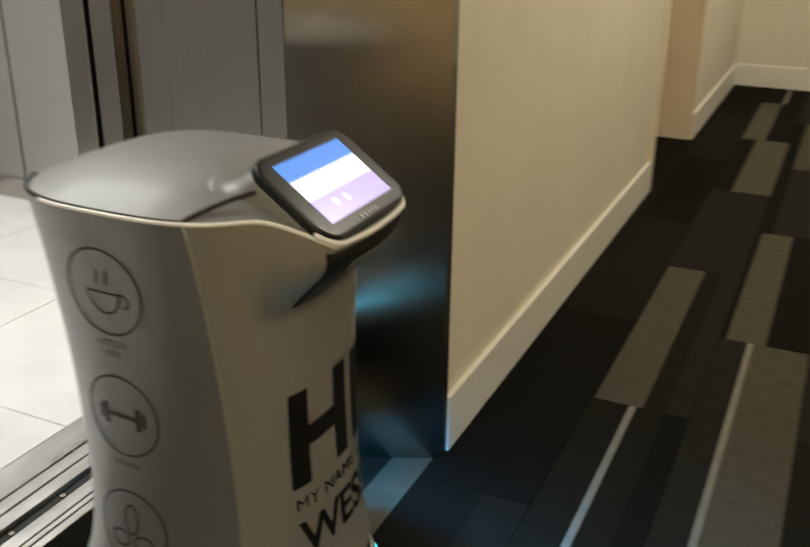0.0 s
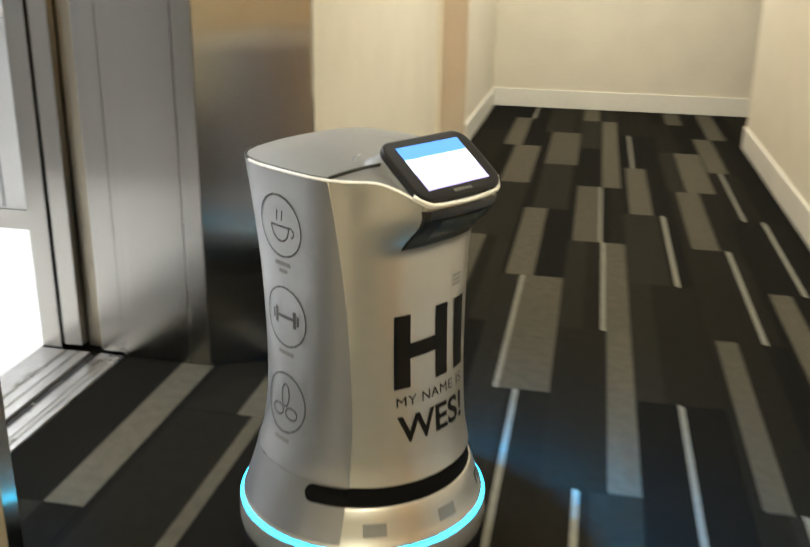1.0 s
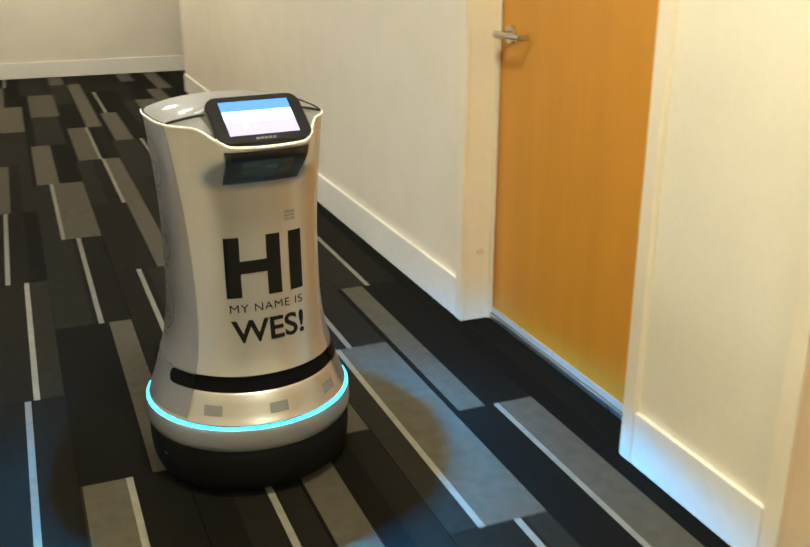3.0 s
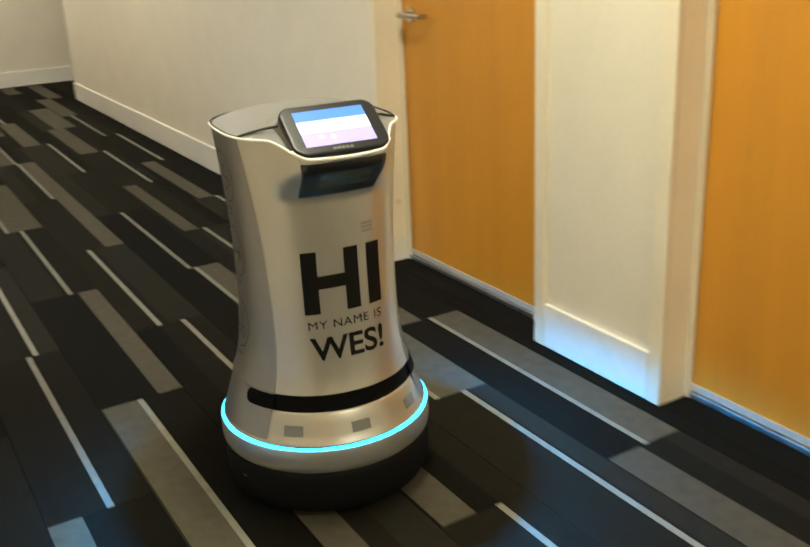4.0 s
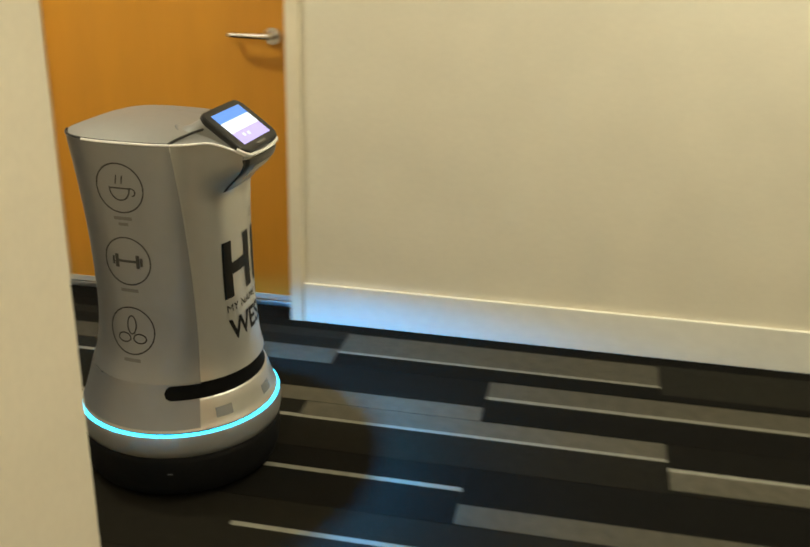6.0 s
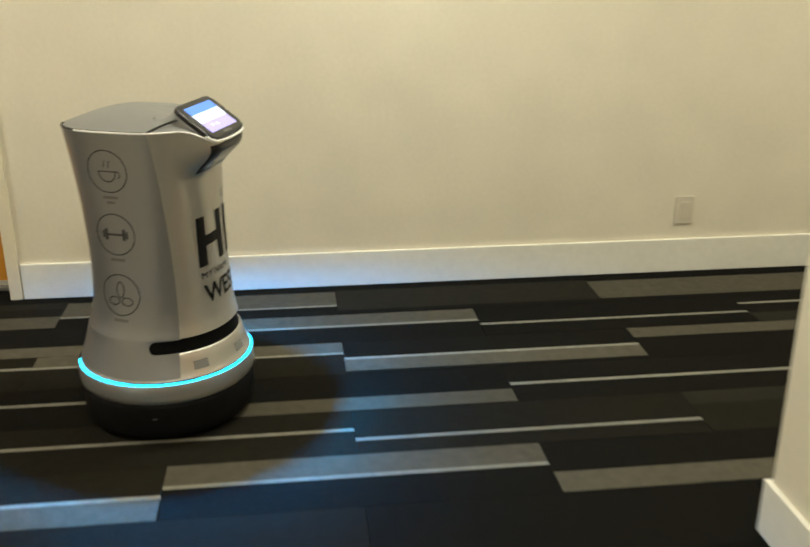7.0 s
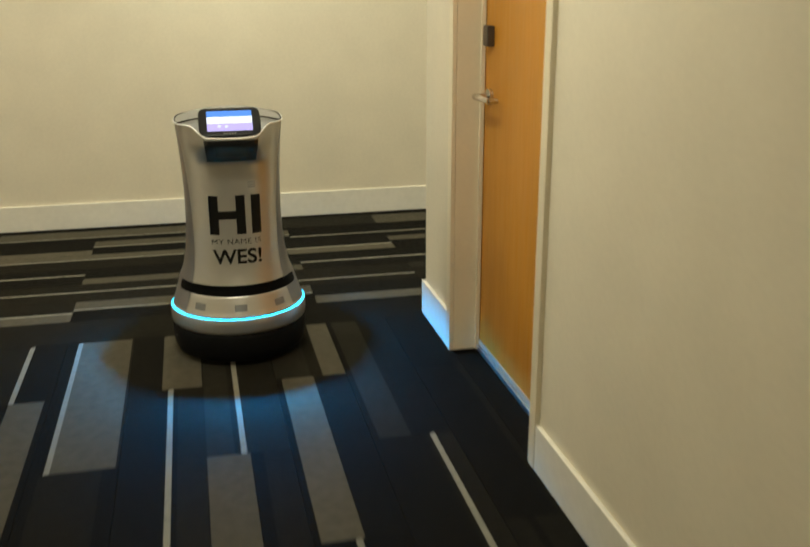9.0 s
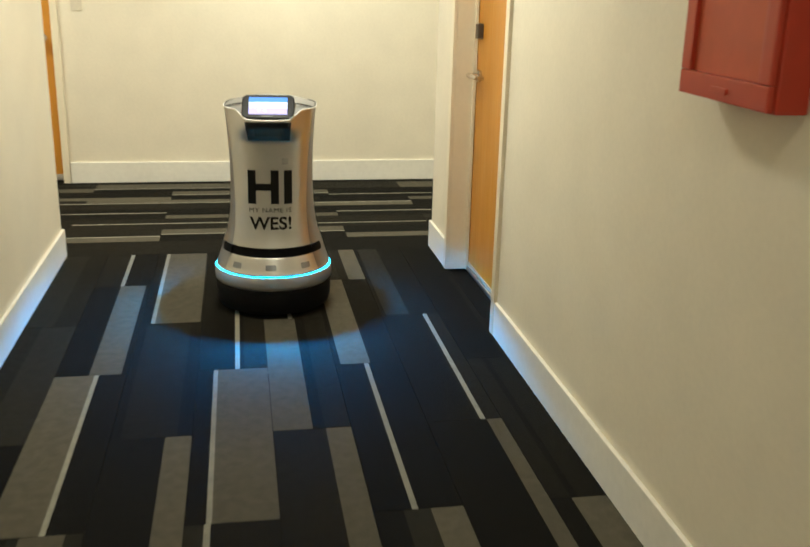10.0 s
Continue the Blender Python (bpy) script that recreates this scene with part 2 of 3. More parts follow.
structure("wall_south", boxes((X_W - 0.16, 0.16, Y_S - 0.15, Y_S, 0, TOP)), PAINT, "cream painted end wall", "wall")
structure("wall_side_end", boxes((X_END - 0.15, X_END, B_S - 0.16, B_N + 0.15, 0, TOP)), PAINT, "cream painted end wall of the side corridor", "wall")
structure("ceiling", boxes((X_END, 1.66, Y_S, Y_N, TOP, TOP + 0.12)), CEILING, "plain off-white plaster ceiling", "ceiling")

BASE_H = 0.14


def baseboard(x0, x1, y0, y1):
    structure("baseboard", boxes((x0, x1, y0, y1, 0.001, BASE_H), bevel=0.004), TRIM, "white painted flat baseboard along the wall", "baseboard")


P = 0.014
baseboard(0 - P, 0.0, Y_S, -0.05)
baseboard(0 - P, 0.0, 0.948, 1.38)
baseboard(0 - P, 0.0, 2.392, 7.585)
baseboard(X_W, X_W + P, 3.9, 6.135)
baseboard(X_W - 0.014, X_W, B_N, 2.36)
baseboard(X_W + 0.012, X_W + 0.012 + P, 7.13, Y_N - P)
baseboard(-1.75, 1.5, Y_N - P, Y_N)
baseboard(X_END, X_W, B_N - P, B_N)
baseboard(-2.108, X_SW + P, B_S, B_S + P)
baseboard(X_END, -3.056, B_S, B_S + P)
baseboard(X_SW, X_SW + P, Y_S, B_S)


def door(name, width, hinge_left, place, turn, label, lock=True, reach=0.13, deep=0.1):
    """A flush door in a painted steel frame. Its own space: x along the wall over the opening, y out into the corridor, wall face at y=0."""
    d = new(name)
    tagged(d, label, "door", kind="structure")
    h = DOOR_H
    part("door_leaf", boxes((0.003, width - 0.003, -deep - 0.044, -deep, 0.022, h - 0.004), bevel=0.002), WOOD, d, "orange maple veneered flush leaf")
    for side in (0, 1):
        def across(a, b):
            return (a, b) if side == 0 else (width - b, width - a)
        bm = bmesh.new()
        add_box(bm, *across(-0.045, 0.0), -0.0005, 0.0150, 0.001, h + 0.045, bevel=0.003)
        add_box(bm, *across(-0.010, 0.0), -deep - 0.05, -0.001, 0.001, h + 0.01)
        add_box(bm, *across(0.0003, 0.012), -deep + 0.003, -deep + 0.016, 0.001, h - 0.001)
        part("door_jamb", bm, FRAME, d)
    bm = bmesh.new()
    add_box(bm, 0.0005, width - 0.0005, -0.0005, 0.0145, h + 0.0005, h + 0.0445, bevel=0.003)
    add_box(bm, 0.0005, width - 0.0005, -deep - 0.05, -0.001, h + 0.0005, h + 0.01)
    part("door_head", bm, FRAME, d)
    part("jamb_back", boxes((-0.009, width + 0.009, -deep - 0.058, -deep - 0.0505, 0.001, h)), GAP, d)
    part("threshold", boxes((0.009, width - 0.009, -deep - 0.06, -deep + 0.012, 0.0012, 0.019), bevel=0.004), ALUMINIUM, d, "grey metal threshold strip")
    part("door_sweep", boxes((0.006, width - 0.006, -deep + 0.0005, -deep + 0.005, 0.022, 0.042), bevel=0.001), SWEEP, d, "pale grey sweep strip along the foot of the leaf")
    x = 0.075 if not hinge_left else width - 0.075
    s = 1 if not hinge_left else -1
    z = 0.94
    bm = bmesh.new()
    add_cyl(bm, (x, -deep, z), (x, -deep + 0.012, z), 0.027, 28)
    add_cyl(bm, (x, -deep + 0.012, z), (x, -deep + 0.055, z), 0.011, 18)
    for k in range(7):
        u0, u1 = k / 7, (k + 1) / 7
        add_cyl(bm, (x + s * reach * u0, -deep + 0.055 - 0.006 * u0, z + 0.002), (x + s * reach * u1, -deep + 0.055 - 0.006 * u1, z + 0.002), 0.0115 - 0.003 * u0, 14, 0.0115 - 0.003 * u1)
    add_cyl(bm, (x + s * reach, -deep + 0.049, z + 0.002), (x + s * reach, -deep + 0.02, z + 0.002), 0.0085, 12)
    part("door_handle", bm, CHROME, d, "satin nickel lever handle", smooth=False)
    if name == "door_1":
        part("bumper_stop", add_cyl(bmesh.new(), (width - 0.0005, -0.05, 0.24), (width - 0.006, -0.05, 0.24), 0.012, 16), PLASTIC, d)
    if lock:
        part("card_lock", boxes((x - 0.026, x + 0.026, -deep, -deep + 0.026, 1.105, 1.172), bevel=0.006), LOCK, d, "dark card reader lock")
    d.matrix_world = place @ pose(0, 0, 0, 0, 0, turn)
    return d


# east wall: the wall's face looks to -x, so the door's y axis turns to -x
door("door_1", 0.918, True, pose(0, 1.427, 0), 90, "closed orange maple room door in cream frame", lock=True)
door("door_2", 0.90, False, pose(0, 0.0, 0), 90, "closed orange maple room door with lever handle", lock=False)
door("door_3", 0.852, True, pose(-3.008, B_S, 0), 0, "closed orange maple door of the side corridor", lock=True)
door("door_4", 0.993, False, pose(X_W, 7.13, 0), -90, "closed maple door in a deep recess", lock=False, deep=0.22)

# ---------------------------------------------------------------- the lift
lift = tagged(new("lift_entrance"), "open brushed steel lift entrance with splayed jambs", "lift", kind="structure")
YF, YNR = 3.735, 2.495
part("jamb_splay", prism([(-1.752, 3.895), (-1.752, 3.868), (-2.04, 3.735), (-2.04, 3.895)], 0.001, DOOR_H + 0.02), STEEL, lift, "brushed steel splayed jamb")
part("jamb_splay", prism([(-1.752, 2.335), (-1.752, 2.368), (-2.04, 2.495), (-2.04, 2.335)], 0.001, DOOR_H + 0.02), STEEL, lift, "brushed steel splayed jamb")
for y0, y1 in ((YF, YF + 0.16), (YNR - 0.16, YNR)):
    part("jamb_return", boxes((-2.10, -2.0405, y0, y1, 0.001, DOOR_H), bevel=0.003), STEEL, lift)
    part("jamb_return", boxes((-2.32, -2.1008, y0, y1, 0.001, DOOR_H), bevel=0.003), STEEL, lift)
part("lintel", boxes((-2.32, -1.752, 2.3355, 3.8945, DOOR_H, DOOR_H + 0.3)), STEEL, lift)
# the two pairs of sliding panels stand open behind the jambs
for y0, y1 in ((YF + 0.004, YF + 0.5), (YNR - 0.5, YNR - 0.004)):
    part("landing_door_panel", boxes((-2.395, -2.3215, y0, y1, 0.012, DOOR_H + 0.1), bevel=0.003), STEEL, lift)
    part("shaft_gap", boxes((-2.465, -2.40, y0 + 0.05 if y0 > 3 else y0, y1 if y0 > 3 else y1 - 0.05, 0.0, DOOR_H + 0.1)), STEEL_DARK, lift, "dark gap between the doors")
    part("car_door_panel", boxes((-2.53, -2.47, y0 + 0.012 if y0 > 3 else y0, y1 if y0 > 3 else y1 - 0.012, 0.012, DOOR_H + 0.1), bevel=0.003), STEEL, lift)
    part("car_front_return", boxes((-2.60, -2.536, y0 + 0.004 if y0 > 3 else y0 - 0.8, y1 + 0.8 if y0 > 3 else y1 - 0.004, 0.0, 2.4), bevel=0.003), STEEL, lift)
part("door_header", boxes((-2.60, -2.3205, 1.7, 4.9, DOOR_H + 0.1, 2.45)), STEEL, lift)
bm = bmesh.new()
for x0, x1 in ((-2.345, -2.325), (-2.362, -2.349), (-2.40, -2.366), (-2.47, -2.435), (-2.51, -2.475), (-2.60, -2.515)):
    add_box(bm, x0, x1, YNR, YF, -0.01, 0.004, bevel=0.0012, segments=1)
part("sill", bm, ALUMINIUM, lift, "grooved aluminium door sill")
part("sill_groove", boxes((-2.60, -2.325, YNR, YF, -0.02, -0.008)), GAP, lift)
for k in range(9):
    part("sill_screw", add_cyl(bmesh.new(), (-2.418, YNR + 0.06 + k * 0.14, -0.008), (-2.418, YNR + 0.06 + k * 0.14, -0.003), 0.006, 10), CHROME, lift)
car = tagged(new("lift_car"), "brightly lit lift car with pale stone floor", "lift", kind="structure")
part("car_floor", boxes((-4.3, -2.602, 1.75, 4.86, -0.03, -0.004)), GAP, car, "dark bed under the tiles")
xs, ys = (-4.3, -3.74, -3.17, -2.602), (1.75, 2.4, 3.0, 3.6, 4.2, 4.86)
for x0, x1 in zip(xs, xs[1:]):
    for y0, y1 in zip(ys, ys[1:]):
        part("floor_tile", boxes((x0 + 0.0015, x1 - 0.0015, y0 + 0.0015, y1 - 0.0015, -0.0035, 0.002)), MARBLE, car)
part("car_side_wall", boxes((-4.3, -2.602, 4.86, 4.9, 0, 2.4)), CAR_WALL, car)
part("car_side_wall", boxes((-4.3, -2.602, 1.71, 1.75, 0, 2.4)), CAR_WALL, car)
part("car_back_wall", boxes((-4.34, -4.3, 1.71, 4.9, 0, 2.4)), CAR_WALL, car)
bm = bmesh.new()
for x in (-4.0, -3.45, -2.9):
    add_box(bm, x - 0.003, x + 0.003, 4.857, 4.861, 0.1, 2.4)
part("panel_joints", bm, GAP, car)
part("car_kick_strip", boxes((-4.3, -2.602, 4.85, 4.86, 0.002, 0.09), bevel=0.002), STEEL, car)
part("car_handrail", tube([(-4.2, 4.80, 0.92), (-2.75, 4.80, 0.92)], 0.018, 14), CHROME, car)
part("car_ceiling", boxes((-4.3, -2.602, 1.75, 4.86, 2.4, 2.44)), CEILING, car)
part("car_diffuser", boxes((-4.0, -2.9, 2.3, 4.6, 2.385, 2.399)), GLOW_COOL, car, "glowing lamp diffuser")
structure("lift_shaft", boxes((-4.6, -4.36, 1.5, 5.1, -0.2, 2.6), (-4.36, -1.912, 5.1, 5.2, -0.2, 2.6), (-4.36, -1.912, 1.4, 1.5, -0.2, 2.6), (-2.32, -1.912, 3.9, 5.1, -0.2, 2.45), (-2.32, -1.912, 1.5, 2.33, -0.2, 2.45)),
          GAP, "dark concrete lift shaft behind the car", "wall")


# ---------------------------------------------------------------- ceiling lamps
def downlight(x, y):
    d = tagged(new("ceiling_light"), "round recessed warm ceiling downlight", "ceiling light", "ceiling downlights")
    part("trim_ring", lathe([(0.165, 0.0), (0.185, 0.0), (0.187, -0.006), (0.180, -0.010), (0.165, -0.006), (0.165, 0.0)], 40), TRIM, d)
    part("diffuser", lathe([(0.001, -0.003), (0.165, -0.003)], 40), GLOW_WARM, d, "glowing warm diffuser")
    d.matrix_world = pose(x, y, CEIL)
    return d


for x, y, w, tint in DOWNLIGHTS:
    downlight(x, y)


# ---------------------------------------------------------------- small fittings on the walls
def wall_plate(y, z, w, h, label, category, x=0.0):
    d = tagged(new("wall_plate"), label, category)
    part("plate", boxes((-0.005, 0, -w / 2, w / 2, -h / 2, h / 2), bevel=0.002), PLASTIC, d)
    part("rocker", boxes((-0.008, -0.005, -w / 5, w / 5, -h / 3.4, h / 3.4), bevel=0.002), PLASTIC, d)
    d.matrix_world = pose(x, y, z)


wall_plate(-0.163, 1.172, 0.07, 0.115, "beige plastic switch plate on the cream wall", "switch")
wall_plate(2.435, 1.14, 0.06, 0.12, "beige plastic switch plate beside the room door", "switch")
wall_plate(-2.64, 0.26, 0.075, 0.115, "beige plastic socket plate low on the wall", "socket")

sign = tagged(new("room_sign"), "small plain wooden room sign beside the door", "sign")
part("board", boxes((-0.1, 0.1, 0, 0.02, 0, 0.24), bevel=0.003), PLAQUE, sign)
bm = bmesh.new()
for k in range(2):
    add_box(bm, -0.05, 0.05 - 0.03 * k, 0.0205, 0.022, 0.13 - 0.045 * k, 0.155 - 0.045 * k)
part("writing", bm, LOCK, sign, "dark unreadable writing")
sign.matrix_world = pose(-3.22, B_S, 1.40)

cab = tagged(new("extinguisher_cabinet"), "red enamelled fire extinguisher cabinet on the wall", "cabinet")
part("cabinet_body", boxes((-0.175, 0.175, 0, 0.066, 0, 0.62), bevel=0.006), RED, cab)
bm = bmesh.new()
for s in ((-0.172, 0.172, 0.067, 0.08, 0.003, 0.05), (-0.172, 0.172, 0.067, 0.08, 0.57, 0.617), (-0.172, -0.132, 0.067, 0.08, 0.0505, 0.5695), (0.132, 0.172, 0.067, 0.08, 0.0505, 0.5695)):
    add_box(bm, *s, bevel=0.004)
part("door_frame", bm, RED, cab)
part("door_panel", boxes((-0.1315, 0.1315, 0.067, 0.071, 0.051, 0.569)), RED_PANEL, cab)
part("latch", boxes((-0.03, 0.03, 0.08, 0.084, 0.018, 0.030), bevel=0.002), RED, cab)
cab.matrix_world = pose(-4.76, B_S, 1.14)

# ---------------------------------------------------------------- the delivery robot
Z_K = [0.29, 0.34, 0.42, 0.52, 0.65, 0.78, 0.88]
BACK = [0.210, 0.190, 0.174, 0.170, 0.176, 0.188, 0.200]
FRONT = [0.215, 0.203, 0.193, 0.186, 0.183, 0.185, 0.190]
HALF = [0.212, 0.194, 0.180, 0.174, 0.174, 0.181, 0.190]
POWER = [2.05, 2.2, 2.4, 2.6, 2.75, 2.9, 3.0]


def smooth_at(z, table):
    z = min(max(z, Z_K[0]), Z_K[-1])
    i = max(k for k in range(len(Z_K) - 1) if Z_K[k] <= z)
    h = Z_K[i + 1] - Z_K[i]
    t = (z - Z_K[i]) / h

    def slope(k):
        a, b = max(k - 1, 0), min(k + 1, len(Z_K) - 1)
        return (table[b] - table[a]) / (Z_K[b] - Z_K[a])
    return ((2 * t**3 - 3 * t**2 + 1) * table[i] + (t**3 - 2 * t**2 + t) * h * slope(i) + (-2 * t**3 + 3 * t**2) * table[i + 1] + (t**3 - t**2) * h * slope(i + 1))


def ease(a, b, v):
    t = min(max((v - a) / (b - a), 0), 1)
    return t * t * (3 - 2 * t)


def chin(y, z):
    """How far the screen's chin swells out of the front."""
    return 0.060 * (1 - ease(0.080, 0.150, abs(y))) * ease(0.735, 0.822, z)


def shell(a, z, out=0.0):
    n = smooth_at(z, POWER)
    c, s = math.cos(a), math.sin(a)
    r = smooth_at(z, FRONT if c > 0 else BACK)
    x = math.copysign(abs(c) ** (2 / n), c) * (r + out)
    y = math.copysign(abs(s) ** (2 / n), s) * (smooth_at(z, HALF) + out)
    if c > 0:
        x += chin(y, z)
    return Vector((x, y, z))


def on_front(y, z, out):
    n, hw = smooth_at(z, POWER), smooth_at(z, HALF)
    return Vector(((smooth_at(z, FRONT)) * (1 - min(abs(y) / hw, 0.999) ** n) ** (1 / n) + out + chin(y, z), y, z))


def on_side(x, z, out, side):
    n = smooth_at(z, POWER)
    r = smooth_at(z, FRONT if x > 0 else BACK)
    return Vector((x, side * (smooth_at(z, HALF) * (1 - min(abs(x) / r, 0.999) ** n) ** (1 / n) + out), z))


def top_of(a):
    p = shell(a, 0.85)
    return 0.872 - (0.037 * (1 - ease(0.075, 0.135, abs(p.y))) if math.cos(a) > 0 else 0)


def seam(z):
    return radians(51 + 15 * max(0.0, (min(z, 0.872) - 0.29) / 0.582) ** 2.2)


def skin(a_of, n_a, n_z, z0=0.29, out=0.0):
    """A sheet of the shell: a_of(u, z) gives the angle."""
    bm = bmesh.new()
    grid = []
    for j in range(n_z + 1):
        row = []
        for i in range(n_a + 1):
            u = i / n_a
            a = a_of(u, 0.87)
            z = z0 + (top_of(a) - z0) * j / n_z
            row.append(bm.verts.new(shell(a_of(u, z), z, out)))
        grid.append(row)
    for j in range(n_z):
        for i in range(n_a):
            bm.faces.new((grid[j][i], grid[j][i + 1], grid[j + 1][i + 1], grid[j + 1][i]))
    return bm


robot = tagged(new("delivery_robot"), "silver white hotel delivery robot with glowing screen and blue light ring", "robot")
part("front_shell", skin(lambda u, z: seam(z) * (2 * u - 1), 96, 60, z0=0.303), SILVER, robot, "satin silver white front shell", True)
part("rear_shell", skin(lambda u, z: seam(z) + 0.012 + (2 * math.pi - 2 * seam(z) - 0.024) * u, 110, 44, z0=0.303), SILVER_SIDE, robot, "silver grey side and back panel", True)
for s in (1, -1):
    part("panel_seam", tube([shell(s * (seam(0.303 + 0.567 * k / 30) + 0.006), 0.303 + 0.567 * k / 30, 0.0) for k in range(31)], 0.0013, 6), SILVER, robot, "", True)
ring = [shell(a, top_of(a), 0.001) for a in (2 * math.pi * k / 160 for k in range(160))]
part("rim", tube([shell(a, top_of(a), 0.001) for a in (radians(-112 + 224 * k / 110) for k in range(111))], 0.0028, 8), RIM, robot, "thin white rim", True)
bm = bmesh.new()
rings = []
for k in range(9):
    f = 1 - k / 8 * 0.97
    rings.append([bm.verts.new((p.x * f - 0.02 * (1 - f), p.y * f, p.z + (0.037 + 0.872 - p.z) * (1 - f**2.2) - 0.001)) for p in ring])
for a, b in zip(rings, rings[1:]):
    for i in range(160):
        bm.faces.new((a[i], a[(i + 1) % 160], b[(i + 1) % 160], b[i]))
bm.faces.new(rings[-1])
part("lid", bm, LID, robot, "domed silver grey cargo lid", True)


def on_lid(x, y, up=0.0):
    f = (abs(x / 0.193) ** 3 + abs(y / 0.19) ** 3) ** (1 / 3)
    return Vector((x, y, 0.909 - 0.037 * min(f, 1.0) ** 2.2 + up))


for s in (1, -1):
    edge = [shell(s * radians(155 - 88 * k / 40), 0.872, 0.001) for k in range(41)]
    line = [Vector((p.x * 0.985, p.y * 0.985, p.z + 0.0012)) for p in edge]
    a, b, c = line[-1], Vector((0.118, s * 0.140, 0)), Vector((0.152, s * 0.098, 0))
    for k in range(1, 17):
        u = k / 16
        q = a * (1 - u) ** 2 + b * 2 * u * (1 - u) + c * u * u
        line.append(on_lid(q.x, q.y, 0.0004 + 0.012 * u * u))
    part("lid_joint", tube(line, 0.0030, 6), GAP, robot, "dark joint round the lid", True)

# the tilted screen: s runs down its slope, n points out of it
SLOPE, NORMAL, MID = Vector((0.81, 0, -0.586)), Vector((0.586, 0, 0.81)), Vector((0.194, 0, 0.885))


def tablet_outline(half_w, s0, s1, corner, bulge=0.0, seg=8):
    out = []
    for cx, cs, a0 in ((half_w - corner, s1 - corner, 0), (-half_w + corner, s1 - corner, 90), (-half_w + corner, s0 + corner, 180), (half_w - corner, s0 + corner, 270)):
        for k in range(seg + 1):
            a = radians(a0 + 90 * k / seg)
            y, v = cx + corner * math.cos(a), cs + corner * math.sin(a)
            out.append((y, v + (bulge if v > 0 else -0.35 * bulge) * (1 - (y / half_w) ** 2)))
    return out


def loft(rings, low_cap=True, high_cap=True):
    bm = bmesh.new()
    rows = [[bm.verts.new(p) for p in ring] for ring in rings]
    n = len(rows[0])
    for a, b in zip(rows, rows[1:]):
        for i in range(n):
            bm.faces.new((a[i], a[(i + 1) % n], b[(i + 1) % n], b[i]))
    if low_cap:
        bm.faces.new(rows[0])
    if high_cap:
        bm.faces.new(rows[-1])
    return bm


def on_screen(y, v, n):
    return MID + SLOPE * v + NORMAL * n + Vector((0, y, 0))


def tablet(half_w, s0, s1, n0, n1, corner, bulge=0.0, edge=0.0):
    """A slab with rounded corners, and rounded edges where edge is given, on the screen's plane."""
    steps = [(0.0, n0), (0.0, n1)] if not edge else [(edge, n0), (0.0, n0 + edge), (0.0, n1 - edge), (0.3 * edge, n1 - 0.35 * edge), (edge, n1), (2.2 * edge, n1 + 0.0002)]
    return loft([[on_screen(y, v, n) for y, v in tablet_outline(half_w - i, s0 + i, s1 - i, max(corner - i, 0.0005), bulge)] for i, n in steps])


# the hood that carries the screen grows out of the lid
rings = []
for k in range(9):
    u = k / 8
    ring_k = []
    for y, v in tablet_outline(0.1015, -0.064, 0.060, 0.024, 0.010):
        top = on_screen(y, v, -0.008)
        back = max(0.0, (0.060 - v) / 0.124)
        foot = Vector((top.x - 0.058 * back, y * (1.0 + 0.16 * back), 0))
        foot.z = min(on_lid(foot.x, foot.y).z - 0.016 * ease(0.05, 0.24, foot.x), top.z - 0.012)
        p = top.lerp(foot, u)
        p.z -= 0.010 * math.sin(math.pi * u) * back
        ring_k.append(p)
    rings.append(ring_k)
part("screen_hood", loft(rings), LID, robot, "silver grey hood behind the screen", True)
bezel = part("screen_housing", tablet(0.1045, -0.067, 0.062, -0.012, 0.004, 0.026, 0.010, 0.004), BEZEL, robot, "dark glossy screen housing")
part("housing_rim", tube([MID + SLOPE * s + NORMAL * -0.004 + Vector((0, y, 0)) for y, s in [(-0.1055 + 0.211 * k / 24, 0.066 + 0.010 * (1 - (1 - k / 12) ** 2) - 0.022 * max(0, abs(1 - k / 12) - 0.8) * 5) for k in range(25)]], 0.0038, 8), RIM, robot, "thin white rim", True)
part("display_header", tablet(0.076, -0.050, -0.022, 0.0042, 0.0048, 0.001), SCREEN_BLUE, bezel, "glowing blue band")
part("display_message", tablet(0.076, -0.0218, 0.010, 0.0042, 0.0048, 0.001), SCREEN_WHITE, bezel, "glowing white message band")
part("display_footer", tablet(0.076, 0.0102, 0.046, 0.0042, 0.0048, 0.001), SCREEN_LILAC, bezel, "glowing lilac band")
bm = bmesh.new()
for y, s in ((0.012, 0.026), (0.036, 0.024)):
    add_cyl(bm, MID + SLOPE * s + NORMAL * 0.0049 + Vector((0, -y, 0)), MID + SLOPE * s + NORMAL * 0.0053 + Vector((0, -y, 0)), 0.005, 12)
part("display_icons", bm, SCREEN_WHITE, bezel, "two small glowing icons")
bm = bmesh.new()
for k in range(5):
    o = MID + SLOPE * 0.057 + NORMAL * 0.0046 + Vector((0, -0.02 + 0.009 * k, 0))
    bmesh.ops.create_cube(bm, size=1, matrix=Matrix.Translation(o) @ Matrix.Rotation(radians(36), 4, "Y") @ Matrix.Diagonal((0.006, 0.0065 if k else 0.008, 0.0008, 1)))
part("maker_mark", bm, SENSOR, bezel, "small pale maker's mark")

# the dark visor under the chin
def visor_at(y, z, out=0.0):
    return on_front(y, z, 0.0045 + out)


